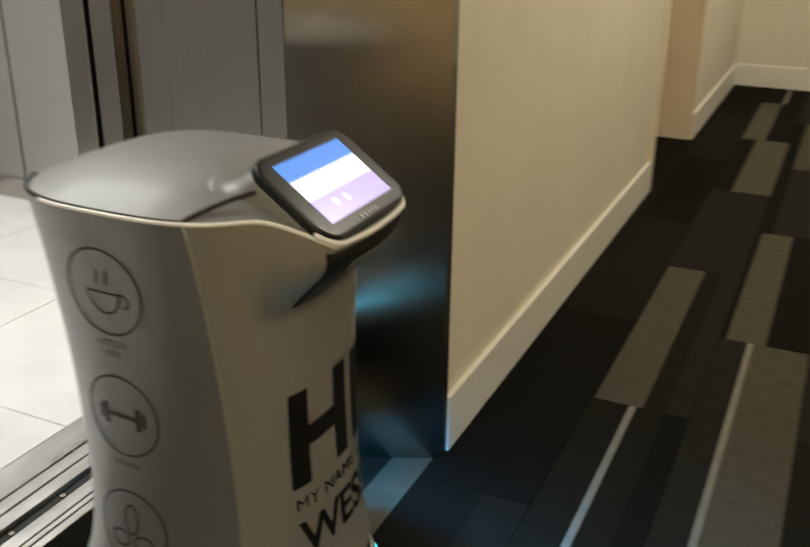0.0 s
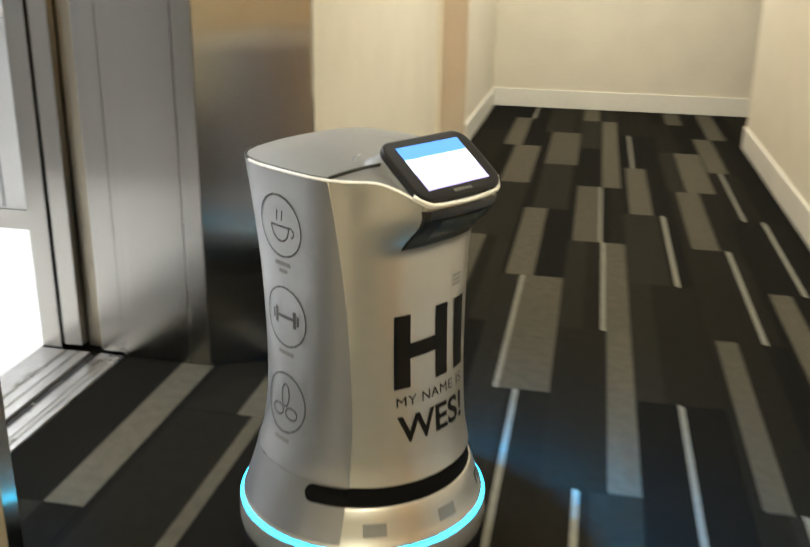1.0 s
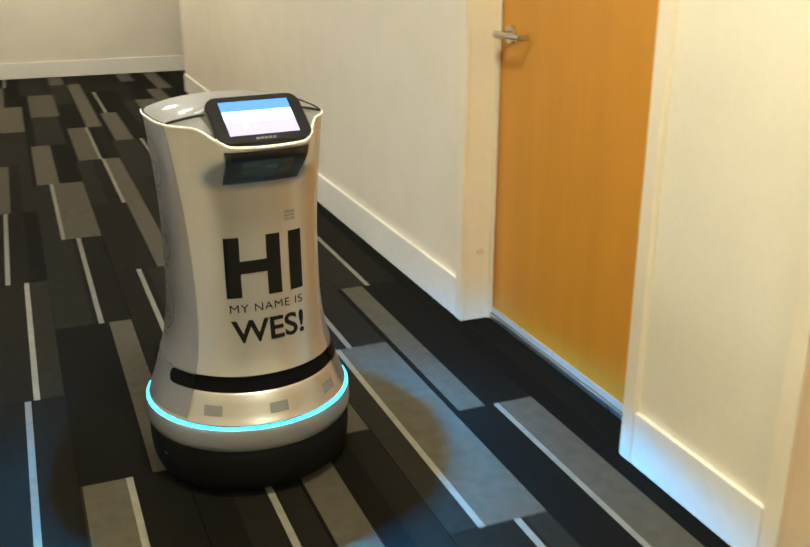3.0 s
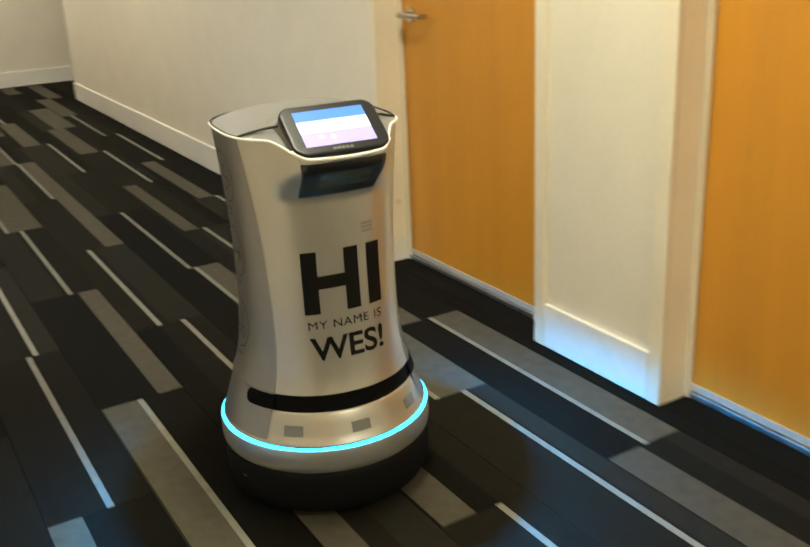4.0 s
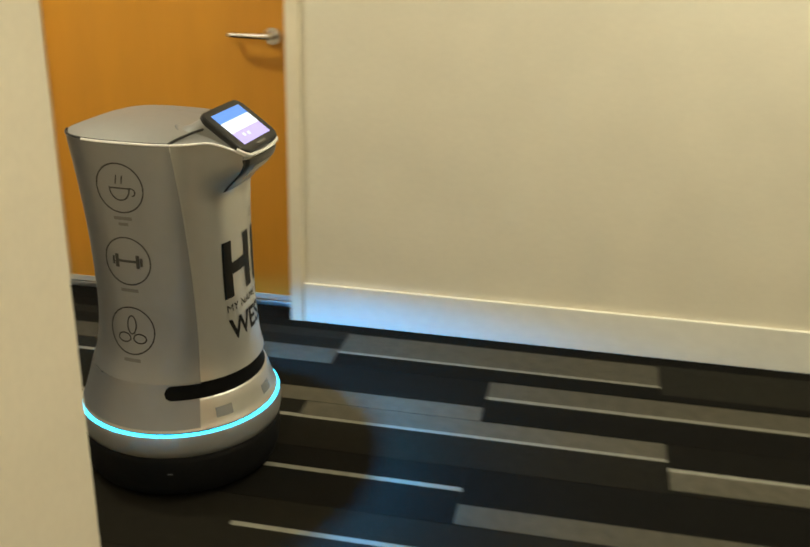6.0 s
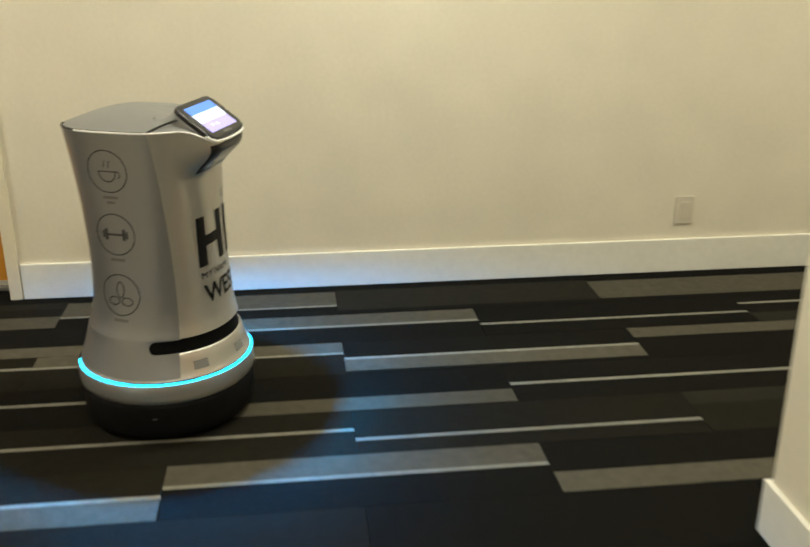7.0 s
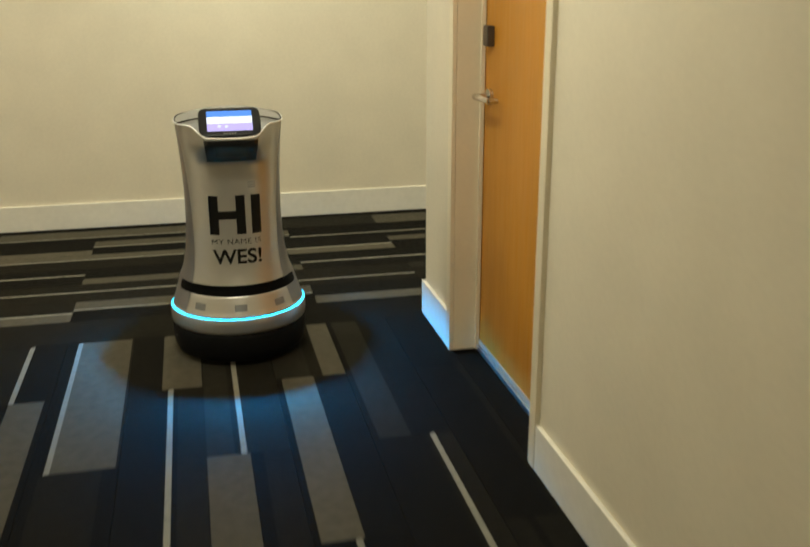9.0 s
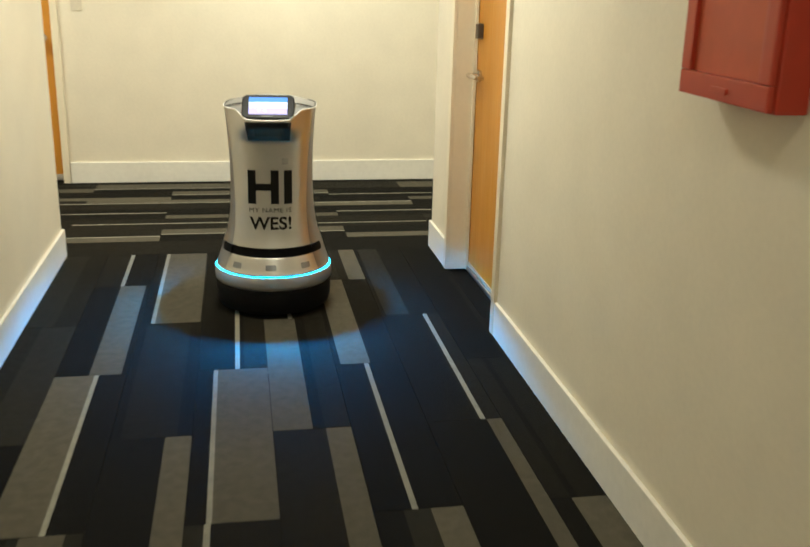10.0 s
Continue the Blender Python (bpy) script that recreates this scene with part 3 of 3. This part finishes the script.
bm = bmesh.new()
grid = []
for j in range(-1, 12):
    z = 0.752 + 0.078 * min(max(j, 0), 10) / 10
    w = 0.083 + 0.008 * min(max(j, 0), 10) / 10
    row = []
    for i in range(-1, 20):
        y = -w + 2 * w * min(max(i, 0), 18) / 18
        p = visor_at(y, z)
        if i in (-1, 19) or j in (-1, 11):
            p = on_front(y * (1.03 if i in (-1, 19) else 1), z - (0.008 if j == -1 else 0), -0.004)
        row.append(bm.verts.new(p))
    grid.append(row)
for j in range(12):
    for i in range(20):
        bm.faces.new((grid[j][i], grid[j][i + 1], grid[j + 1][i + 1], grid[j + 1][i]))
visor = part("visor", bm, BLACK_GLOSS, robot, "black glossy camera visor")
bm = bmesh.new()
grid = [[bm.verts.new(visor_at(y, z, 0.0012)) for y in (-0.054 + 0.108 * i / 12 for i in range(13))] for z in (0.770 + 0.040 * j / 4 for j in range(5))]
for j in range(4):
    for i in range(12):
        bm.faces.new((grid[j][i], grid[j][i + 1], grid[j + 1][i + 1], grid[j + 1][i]))
part("lens", bm, LENS, visor, "smoked glass lens", True)

# the base
part("slot", lathe([(0.2160, 0.260), (0.2120, 0.272), (0.2065, 0.306)], half=56), BLACK_SLOT, robot, "black sensor slot", True)
SKIRT = ((0.2118, 0.288), (0.2158, 0.2745), (0.2203, 0.2585), (0.2268, 0.238), (0.2348, 0.214), (0.2408, 0.1988))


def on_skirt(a, z, out):
    """A point of the side skirt, which runs from the shell down to the light ring."""
    r0, z0 = SKIRT[0]
    low = Vector((r0 * math.cos(a), r0 * math.sin(a), z0))
    if z >= z0:
        p = low.lerp(shell(a, 0.3036, 0.0004), (z - z0) / (0.3036 - z0))
    else:
        i = max(k for k in range(len(SKIRT) - 1) if SKIRT[k][1] >= z)
        (ra, za), (rb, zb) = SKIRT[i:i + 2]
        r = ra + (rb - ra) * (za - z) / (za - zb)
        p = Vector((r * math.cos(a), r * math.sin(a), z))
    side = Vector((math.cos(a), math.sin(a), 0))
    return p + side * out


bm = bmesh.new()
rows = []
for z in (0.3036, 0.296, 0.288, 0.2745, 0.2585, 0.238, 0.214, 0.1990):
    rows.append([bm.verts.new(on_skirt(radians(51 + 2.5 * (0.3036 - z) / 0.1 + (258 - 5 * (0.3036 - z) / 0.1) * k / 80), z, 0.0010)) for k in range(81)])
for a, b in zip(rows, rows[1:]):
    for k in range(80):
        bm.faces.new((b[k], b[k + 1], a[k + 1], a[k]))
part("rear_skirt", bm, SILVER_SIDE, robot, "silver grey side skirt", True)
for side in (1, -1):
    bm = bmesh.new()
    cols = []
    for k in range(25):
        a = 51 + 22.5 * k / 24
        near_end = max(0.0, (a - 69.0) / 4.5)
        h = 0.0172 * math.sqrt(max(0.0, 1 - near_end ** 2)) + 0.0004
        cols.append([bm.verts.new(on_skirt(side * radians(a), 0.2835 + h * (2 * j / 6 - 1), 0.0022)) for j in range(7)])
    for a, b in zip(cols, cols[1:]):
        for j in range(6):
            bm.faces.new((a[j], a[j + 1], b[j + 1], b[j]))
    part("slot_end", bm, BLACK_SLOT, robot, "rounded end of the black sensor slot", True)
part("shoulder", lathe([(0.208, 0.2635), (0.2165, 0.2625), (0.2195, 0.258), (0.226, 0.238), (0.234, 0.214), (0.240, 0.199), (0.2435, 0.1945), (0.2440, 0.1925)]), SILVER, robot, "", True)
# added black channel: keeps the hidden emitters' light low and off the walls
part("light_channel", lathe([(0.2440, 0.1926), (0.2431, 0.1908), (0.2428, 0.1913), (0.2375, 0.1914), (0.2375, 0.1860), (0.2386, 0.1845)]), MATT_BLACK, robot, "matt black channel added to screen the unseen emitters")
# added emitters, hidden under the shoulder, that carry the ring's glow to the floor
for turn, half, glow, label in ((0, 22, HIDDEN_FRONT, "unseen blue emitter added to light the floor in front"), (40, 17.5, HIDDEN_MID, "dimmer unseen blue emitter added beside the front one"), (-40, 17.5, HIDDEN_MID, "dimmer unseen blue emitter added beside the front one"),
                                (89.5, 31, HIDDEN_SIDE, "dimmer unseen blue emitter added at the side"), (-89.5, 31, HIDDEN_SIDE, "dimmer unseen blue emitter added at the side")):
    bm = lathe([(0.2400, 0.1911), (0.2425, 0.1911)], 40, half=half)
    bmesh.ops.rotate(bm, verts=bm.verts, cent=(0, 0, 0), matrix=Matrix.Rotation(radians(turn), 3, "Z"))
    part("hidden_glow_strip", bm, glow, robot, label)
part("light_ring", lathe([(0.2385, 0.1865), (0.2410, 0.1866), (0.2495, 0.1850), (0.2503, 0.1849)], half=150), LED, robot, "glowing cyan blue light ring", True)
part("base_band", lathe([(0.2503, 0.1848), (0.2512, 0.182), (0.2525, 0.165), (0.2530, 0.145), (0.2505, 0.132), (0.2455, 0.127)]), SILVER, robot, "silver white base band", True)
part("bumper", lathe([(0.15, 0.016), (0.228, 0.016), (0.238, 0.022), (0.2455, 0.045), (0.2485, 0.08), (0.2485, 0.11), (0.2455, 0.1285)], caps=True), RUBBER, robot, "black rubber bumper", True)
for a in (-38, 0, 38):
    bm = bmesh.new()
    grid = [[bm.verts.new(((r + 0.0012) * math.cos(radians(a + d)), (r + 0.0012) * math.sin(radians(a + d)), z)) for d in (-5.5 + 11 * i / 6 for i in range(7))] for r, z in ((0.2345, 0.2125), (0.2305, 0.2245), (0.2267, 0.236))]
    for j in range(2):
        for i in range(6):
            bm.faces.new((grid[j][i], grid[j][i + 1], grid[j + 1][i + 1], grid[j + 1][i]))
    part("sensor_window", bm, SENSOR, robot, "small grey sensor window", True)
bm = boxes((0.2462, 0.2492, -0.006, 0.006, 0.083, 0.086), bevel=0.0008)
bmesh.ops.rotate(bm, verts=bm.verts, cent=(0, 0, 0), matrix=Matrix.Rotation(radians(-72), 3, "Z"))
part("bumper_mark", bm, SENSOR, robot, "small grey moulded mark")
for side in (1, -1):
    bm = add_cyl(bmesh.new(), (0, side * 0.13, 0.042), (0, side * 0.165, 0.042), 0.042, 28)
    part("drive_wheel", bm, RUBBER, robot)


def lettering(name, text, width, height, y_mid, z_low, mat, weight, gap=1.0):
    """Flat letters, cut into narrow strips and laid on the front shell."""
    cu = bpy.data.curves.new(name, "FONT")
    cu.body, cu.size, cu.offset, cu.space_character = text, 1.0, weight, gap
    cu.align_x = "CENTER"
    tmp = new("lettering", cu)
    bpy.context.view_layer.update()
    me = bpy.data.meshes.new_from_object(tmp.evaluated_get(bpy.context.evaluated_depsgraph_get()))
    bpy.data.objects.remove(tmp)
    bm = bmesh.new()
    bm.from_mesh(me)
    xs, ys = [v.co.x for v in bm.verts], [v.co.y for v in bm.verts]
    kx, ky = width / (max(xs) - min(xs)), height / (max(ys) - min(ys))
    mx, my = (max(xs) + min(xs)) / 2, min(ys)
    for v in bm.verts:
        v.co = ((v.co.x - mx) * kx, (v.co.y - my) * ky, 0)
    for k in range(-14, 15):
        bmesh.ops.bisect_plane(bm, geom=bm.verts[:] + bm.edges[:] + bm.faces[:], plane_co=(k * 0.009, 0, 0), plane_no=(1, 0, 0))
    for k in range(1, 12):
        bmesh.ops.bisect_plane(bm, geom=bm.verts[:] + bm.edges[:] + bm.faces[:], plane_co=(0, k * 0.02, 0), plane_no=(0, 1, 0))
    for v in bm.verts:
        v.co = on_front(v.co.x + y_mid, z_low + v.co.y, 0.0012)
    return part(name, bm, mat, robot, "black printed words")


lettering("printed_greeting", "HI", 0.180, 0.140, 0.0, 0.487, INK, 0.035, 1.05)
lettering("printed_line", "MY NAME IS", 0.172, 0.019, 0.0, 0.452, INK, 0.0, 1.1)
lettering("printed_name", "WES!", 0.172, 0.054, 0.0, 0.380, INK, 0.022, 1.0)


def on_shell_strip(points, w, place):
    """A thin ribbon along points of the plane, laid on the shell by place(u, v, out)."""
    bm = bmesh.new()
    n = len(points)
    a, b = [], []
    for i, (u, v) in enumerate(points):
        u0, v0 = points[max(i - 1, 0)]
        u1, v1 = points[min(i + 1, n - 1)]
        d = math.hypot(u1 - u0, v1 - v0) or 1
        nx, ny = -(v1 - v0) / d * w / 2, (u1 - u0) / d * w / 2
        a.append(bm.verts.new(place(u + nx, v + ny, 0.0012)))
        b.append(bm.verts.new(place(u - nx, v - ny, 0.0012)))
    for i in range(n - 1):
        bm.faces.new((a[i], a[i + 1], b[i + 1], b[i]))
    return bm


def joined(bms):
    out = bmesh.new()
    for b in bms:
        me = bpy.data.meshes.new("piece")
        b.to_mesh(me)
        b.free()
        out.from_mesh(me)
        bpy.data.meshes.remove(me)
    return out


def side_icons(side):
    def place(u, v, out):
        return on_side(u, v, out, side)

    def arc(cu, cv, ru, rv, a0, a1, n=40):
        return [(cu + ru * math.cos(radians(a0 + (a1 - a0) * k / n)), cv + rv * math.sin(radians(a0 + (a1 - a0) * k / n))) for k in range(n + 1)]

    def line(*p):
        return [(p[i][0] + (p[i + 1][0] - p[i][0]) * k / 6, p[i][1] + (p[i + 1][1] - p[i][1]) * k / 6) for i in range(len(p) - 1) for k in range(7)]
    cu = -0.022
    for cv, kind in ((0.768, "cup"), (0.594, "weight"), (0.424, "leaf")):
        r = 0.057
        strips = [(arc(cu, cv, r, r, 0, 360, 60), 0.0035)]
        if kind == "cup":
            strips += [(arc(cu, cv, 0.024, 0.028, 180, 360), 0.0035), (line((cu - 0.026, cv), (cu + 0.026, cv)), 0.0035), (arc(cu + 0.027, cv - 0.008, 0.010, 0.009, -80, 110, 16), 0.003),
                       (line((cu - 0.008, cv + 0.01), (cu - 0.004, cv + 0.03)), 0.003), (line((cu + 0.006, cv + 0.01), (cu + 0.010, cv + 0.03)), 0.003)]
        elif kind == "weight":
            strips += [(line((cu - 0.03, cv), (cu + 0.03, cv)), 0.006)]
            strips += [(line((cu + s * 0.026, cv - 0.016), (cu + s * 0.026, cv + 0.016)), 0.009) for s in (-1, 1)]
            strips += [(line((cu + s * 0.035, cv - 0.010), (cu + s * 0.035, cv + 0.010)), 0.006) for s in (-1, 1)]
        else:
            strips += [(arc(cu, cv + 0.014, 0.011, 0.022, 0, 360), 0.0035), (arc(cu - 0.020, cv - 0.018, 0.016, 0.011, 0, 360), 0.0035), (arc(cu + 0.020, cv - 0.018, 0.016, 0.011, 0, 360), 0.0035)]
        part("printed_icon", joined([on_shell_strip(p, w, place) for p, w in strips]), INK_THIN, robot, "thin dark printed round icon")
        part("printed_caption", joined([on_shell_strip(line((cu - 0.022, cv - 0.071), (cu + 0.022, cv - 0.071)), 0.008, place)] + ([on_shell_strip(line((cu - 0.012, cv - 0.085), (cu + 0.012, cv - 0.085)), 0.007, place)] if kind == "cup" else [])),
             STAMP, robot, "small faded unreadable caption")


side_icons(-1)
STAMP_PALE = material("pale_stamp", (0.30, 0.295, 0.28), 0.45)
part("printed_stamp", joined([on_shell_strip([(0.050 + 0.026 * k / 6, z) for k in range(7)], 0.0062, on_front) for z in (0.655, 0.6635, 0.672)]), STAMP_PALE, robot, "small faded unreadable stamp")

# ---------------------------------------------------------------- carpet planks
floor = tagged(new("floor"), "dark striped carpet planks with taupe and cream bands", "carpet", kind="structure")


def plank(c0, c1, l0, l1, bands, along_y):
    """One carpet plank. c: across, from its first edge; l: along; bands: (from, to, tone) across it, measured from c0 towards c1."""
    w = abs(c1 - c0)
    sign = 1 if c1 > c0 else -1
    cuts = sorted({0.0, w, *[min(max(v, 0.0), w) for b in bands for v in b[:2]]})
    bm = bmesh.new()

    def at(c, l, z):
        return bm.verts.new((c, l, z) if along_y else (l, c, z))
    g = 0.0008
    lo, hi = min(l0, l1) + g, max(l0, l1) - g
    cols = []
    for u in cuts:
        c = c0 + sign * min(max(u, g), w - g)
        cols.append((at(c, lo, -0.010), at(c, lo, 0.0), at(c, hi, 0.0), at(c, hi, -0.010)))
    for (a, b), (p, q) in zip(zip(cuts, cuts[1:]), zip(cols, cols[1:])):
        if b - a < 1e-4:
            continue
        mid = (a + b) / 2
        tone = 0
        for u0, u1, k in bands:
            if u0 - 1e-6 <= mid <= u1 + 1e-6:
                tone = k
        for i in range(3):
            bm.faces.new((p[i], p[i + 1], q[i + 1], q[i])).material_index = tone
    for col in (cols[0], cols[-1]):
        bm.faces.new(col).material_index = 0
    return part("carpet_plank", bm, CARPET, floor)


rng = random.Random(7)
LW = 0.017


def dark_bands(w):
    """The quiet tones of a plank."""
    k = rng.random()
    if k < 0.3:
        return [(0, w, 0)]
    cut = w * rng.choice((0.25, 0.33, 0.5, 0.66))
    a, b = rng.choice(((0, 1), (1, 0), (0, 2), (1, 2), (2, 1), (1, 1)))
    return [(0, cut, a), (cut, w, b)]


def guess_bands(w):
    k = rng.random()
    u = rng.choice((0.02, 0.06, 0.12))
    if k < 0.36:
        return [(u, u + 0.115, 3)]
    if k < 0.66:
        return [(u + 0.04, u + 0.04 + LW, 4)]
    if k < 0.8:
        return [(u, u + 0.11, 3), (u + 0.11, u + 0.11 + LW, 4)]
    return []


PITCH, EDGE = 0.2424, -0.0625
# light bands by column and by the plank's place along the corridor, measured from the plank's east edge
KNOWN = {
    (0, 5): [(0.075, 0.092, 4)], (0, 4): [(0.135, 0.215, 3)], (0, 3): [(0.112, 0.129, 4)], (0, 2): [(0.145, 0.225, 3)],
    (0, 1): [(0.0, 0.108, 3), (0.105, 0.121, 4)], (0, 0): [(0.135, 0.24, 3)], (0, -1): [(0.012, 0.15, 3), (0.145, 0.16, 4)], (0, -2): [(0.0, 0.2, 2)],
    (0, -3): [(0.02, 0.2, 3)],
    (1, 6): [(0.0, 0.15, 3)], (1, 5): [(0.09, 0.205, 3)], (1, 4): [(0.05, 0.067, 4)], (1, 3): [(0.148, 0.215, 3)], (1, 2): [(0.114, 0.131, 4)], (1, 1): [(0.0, 0.16, 3), (0.155, 0.172, 4)],
    (1, 0): [(0.07, 0.087, 4)], (1, -1): [(0.163, 0.242, 3)], (1, -2): [(0.0, 0.10, 3), (0.095, 0.112, 4)], (1, -3): [(0.136, 0.153, 4)],
    (2, 6): [(0.10, 0.21, 3)], (2, 5): [(0.048, 0.065, 4)], (2, 4): [(0.0, 0.16, 1)], (2, 3): [(0.11, 0.127, 4)], (2, 2): [(0.0, 0.095, 3), (0.088, 0.105, 4)], (2, 1): [(0.145, 0.235, 3)],
    (2, 0): [(0.076, 0.093, 4)], (2, -1): [(0.0, 0.085, 3), (0.08, 0.094, 4)], (2, -2): [(0.132, 0.222, 3), (0.122, 0.138, 4)], (2, -3): [(0.0, 0.08, 3)],
    (3, 7): [(0.0, 0.1, 3)], (3, 6): [(0.0, 0.1, 3)], (3, 5): [(0.105, 0.225, 3), (0.098, 0.112, 4)], (3, 4): [(0.0, 0.093, 3), (0.085, 0.1, 4)], (3, 3): [(0.0, 0.08, 3)], (3, 2): [(0.145, 0.162, 4)],
    (3, 1): [(0.065, 0.082, 4)], (3, 0): [(0.0, 0.10, 2), (0.16, 0.24, 3)], (3, -1): [(0.09, 0.107, 4)], (3, -2): [(0.16, 0.24, 3)], (3, -3): [(0.12, 0.137, 4)],
    (4, 7): [(0.0, 0.19, 3)], (4, 6): [(0.02, 0.19, 2)], (4, 5): [(0.116, 0.224, 3)], (4, 4): [(0.0, 0.156, 3), (0.148, 0.164, 4)], (4, 3): [(0.088, 0.105, 4)], (4, 2): [(0.0, 0.072, 3)],
    (4, 1): [(0.128, 0.235, 3), (0.12, 0.136, 4)], (4, 0): [(0.0, 0.12, 1)], (4, -1): [(0.0, 0.10, 1), (0.102, 0.118, 4)], (4, -2): [(0.157, 0.173, 4)],
    (5, 6): [(0.0, 0.16, 3)], (5, 5): [(0.0, 0.17, 2)], (5, 4): [(0.115, 0.236, 3)], (5, 3): [(0.130, 0.147, 4)], (5, 2): [(0.066, 0.083, 4)], (5, 1): [(0.09, 0.107, 4)],
    (5, 0): [(0.165, 0.242, 3)], (5, -1): [(0.145, 0.242, 3), (0.134, 0.150, 4)], (5, -2): [(0.0, 0.104, 3), (0.096, 0.112, 4)], (5, -3): [(0.15, 0.242, 3)],
    (6, 8): [(0, 0.2, 0)], (6, 7): [(0, 0.2, 1)], (6, 6): [(0, 0.2, 0)], (6, 5): [(0, 0.2, 1)], (6, 4): [(0, 0.1, 0)], (6, 3): [(0.0, 0.1, 1)], (6, 2): [(0.0, 0.12, 0)], (6, 1): [(0.0, 0.12, 1)], (6, 0): [(0.1, 0.2, 1)],
}
plank(0.0, EDGE, Y_S, 8.8, [(0, 0.1, 0)], True)
for col in range(7):
    c0 = EDGE - PITCH * col
    c1 = max(c0 - PITCH, -1.768) if col < 6 else -1.768
    base = 0.78 if col % 2 == 0 else 0.28
    for n in range(-8, 9):
        l0, l1 = base + 1.003 * (n - 1 if col % 2 == 0 else n), base + 1.003 * (n if col % 2 == 0 else n + 1)
        l0, l1 = max(l0, Y_S), min(l1, 8.81)
        if l1 - l0 < 0.02:
            continue
        bands = dark_bands(PITCH) + (KNOWN[col, n] if (col, n) in KNOWN else guess_bands(PITCH))
        if col == 6:
            bands = [b for b in bands if b[2] < 3]  # the border column is plain dark
        plank(c0, c1, l0, l1, bands, True)
# lift lobby between the corridor and the door sill
plank(-1.768, -2.03, 2.37, 3.46, [(0, 0.24, 1), (0.0, 0.04, 3)], True)
plank(-1.768, -2.03, 3.46, 3.86, [(0, 0.24, 1), (0.0, 0.085, 3)], True)
plank(-2.03, -2.323, 2.50, 2.97, [(0, 0.3, 0), (0.1, 0.2, 2)], True)
plank(-2.03, -2.323, 2.97, 3.735, [(0, 0.3, 0), (0.0, 0.10, 3)], True)
# door recess and side passage
plank(-1.768, -1.93, 6.14, 7.12, [(0, 0.2, 0)], True)
plank(0.0, 0.75, 7.6, 8.81, [(0, 0.75, 1), (0.2, 0.3, 3)], True)
plank(0.75, 1.5, 7.6, 8.81, [(0, 0.75, 0)], True)
for y0, y1 in ((0.008, 0.892), (1.435, 2.337)):
    plank(0.0, 0.14, y0, y1, [(0, 0.2, 0)], True)
plank(B_S, B_S - 0.14, -3.04, -2.204, [(0, 0.2, 0)], False)

# side corridor: planks run across the main one; bands measured from the plank's north edge
B_PITCH, B_EDGE = 0.2455, -0.4985
B_KNOWN = {
    (0, 0): [(0.112, 0.129, 4)], (0, 1): [(0.115, 0.225, 3)], (0, 2): [(0.0, 0.14, 3), (0.135, 0.15, 4)], (0, 3): [(0.09, 0.2, 3)],
    (1, 0): [(0.05, 0.236, 3), (0.04, 0.056, 4)], (1, 1): [(0.03, 0.2, 1)], (1, 2): [(0.165, 0.245, 3)],
    (2, 0): [(0.11, 0.242, 3)], (2, 1): [(0.13, 0.147, 4)], (2, 2): [(0.065, 0.245, 3), (0.055, 0.07, 4)], (2, 3): [(0.05, 0.067, 4)],
    (3, 0): [(0.10, 0.117, 4)], (3, 1): [(0.0, 0.125, 3)], (3, 2): [(0.165, 0.245, 3)], (3, 3): [(0.1, 0.117, 4)],
    (4, 0): [(0.165, 0.245, 3)], (4, 1): [(0.02, 0.13, 3)], (4, 2): [(0.105, 0.122, 4)], (4, 3): [(0.155, 0.245, 3)],
    (5, 0): [(0.02, 0.12, 2)], (5, 1): [(0.175, 0.192, 4)], (5, 2): [(0.195, 0.245, 3)],
    (6, 0): [(0.0, 0.15, 0)], (6, 1): [(0.0, 0.15, 0)], (6, 2): [(0.0, 0.06, 1)],
}
X_B = -1.768
for col in range(-1, 7):
    c0 = B_EDGE - B_PITCH * col
    c1 = max(c0 - B_PITCH, B_S)
    if col == -1:
        c0 = B_N
    phase = 0.0 if col % 2 else -0.5
    for n in range(0, 9):
        l0, l1 = X_B - 1.006 * (n + phase), X_B - 1.006 * (n + 1 + phase)
        l0, l1 = min(l0, X_B), max(l1, X_END)
        if l0 - l1 < 0.02:
            continue
        bands = dark_bands(B_PITCH) + (B_KNOWN[col, n] if (col, n) in B_KNOWN else ([] if col == -1 else guess_bands(B_PITCH)))
        plank(c0, c1, l0, l1, bands, False)


# ---------------------------------------------------------------- what moves
def motions():
    ROBOT_SIZE = 0.978
    robot.scale = (ROBOT_SIZE,) * 3
    rows = [(0.0, -1.79, 3.135, 360), (0.5, -1.605, 3.075, 342), (1.0, -1.372, 2.93, 327), (1.5, -1.158, 2.775, 310), (2.0, -0.982, 2.485, 299), (2.5, -0.865, 2.165, 284),
            (2.7, -0.848, 2.03, 280.5), (3.8, -0.868, 1.265, 264), (4.0, -0.868, 1.153, 264.6), (4.5, -0.885, 0.86, 266.8), (5.0, -0.885, 0.565, 269.8), (5.5, -0.882, 0.285, 270.3),
            (5.7, -0.88, 0.18, 270), (6.8, -0.868, -0.558, 254.4), (7.0, -0.925, -0.70, 248.8), (7.5, -1.075, -0.987, 231.2), (8.0, -1.322, -1.222, 206), (8.2, -1.415, -1.29, 198.5), (8.5, -1.62, -1.352, 191.3),
            (9.0, -1.90, -1.385, 179.5), (9.5, -2.21, -1.345, 177), (10.0, -2.545, -1.288, 175.3)]
    walk(robot, [(t, pose(x, y, 0, 0, 0, a)) for t, x, y, a in rows])


motions()
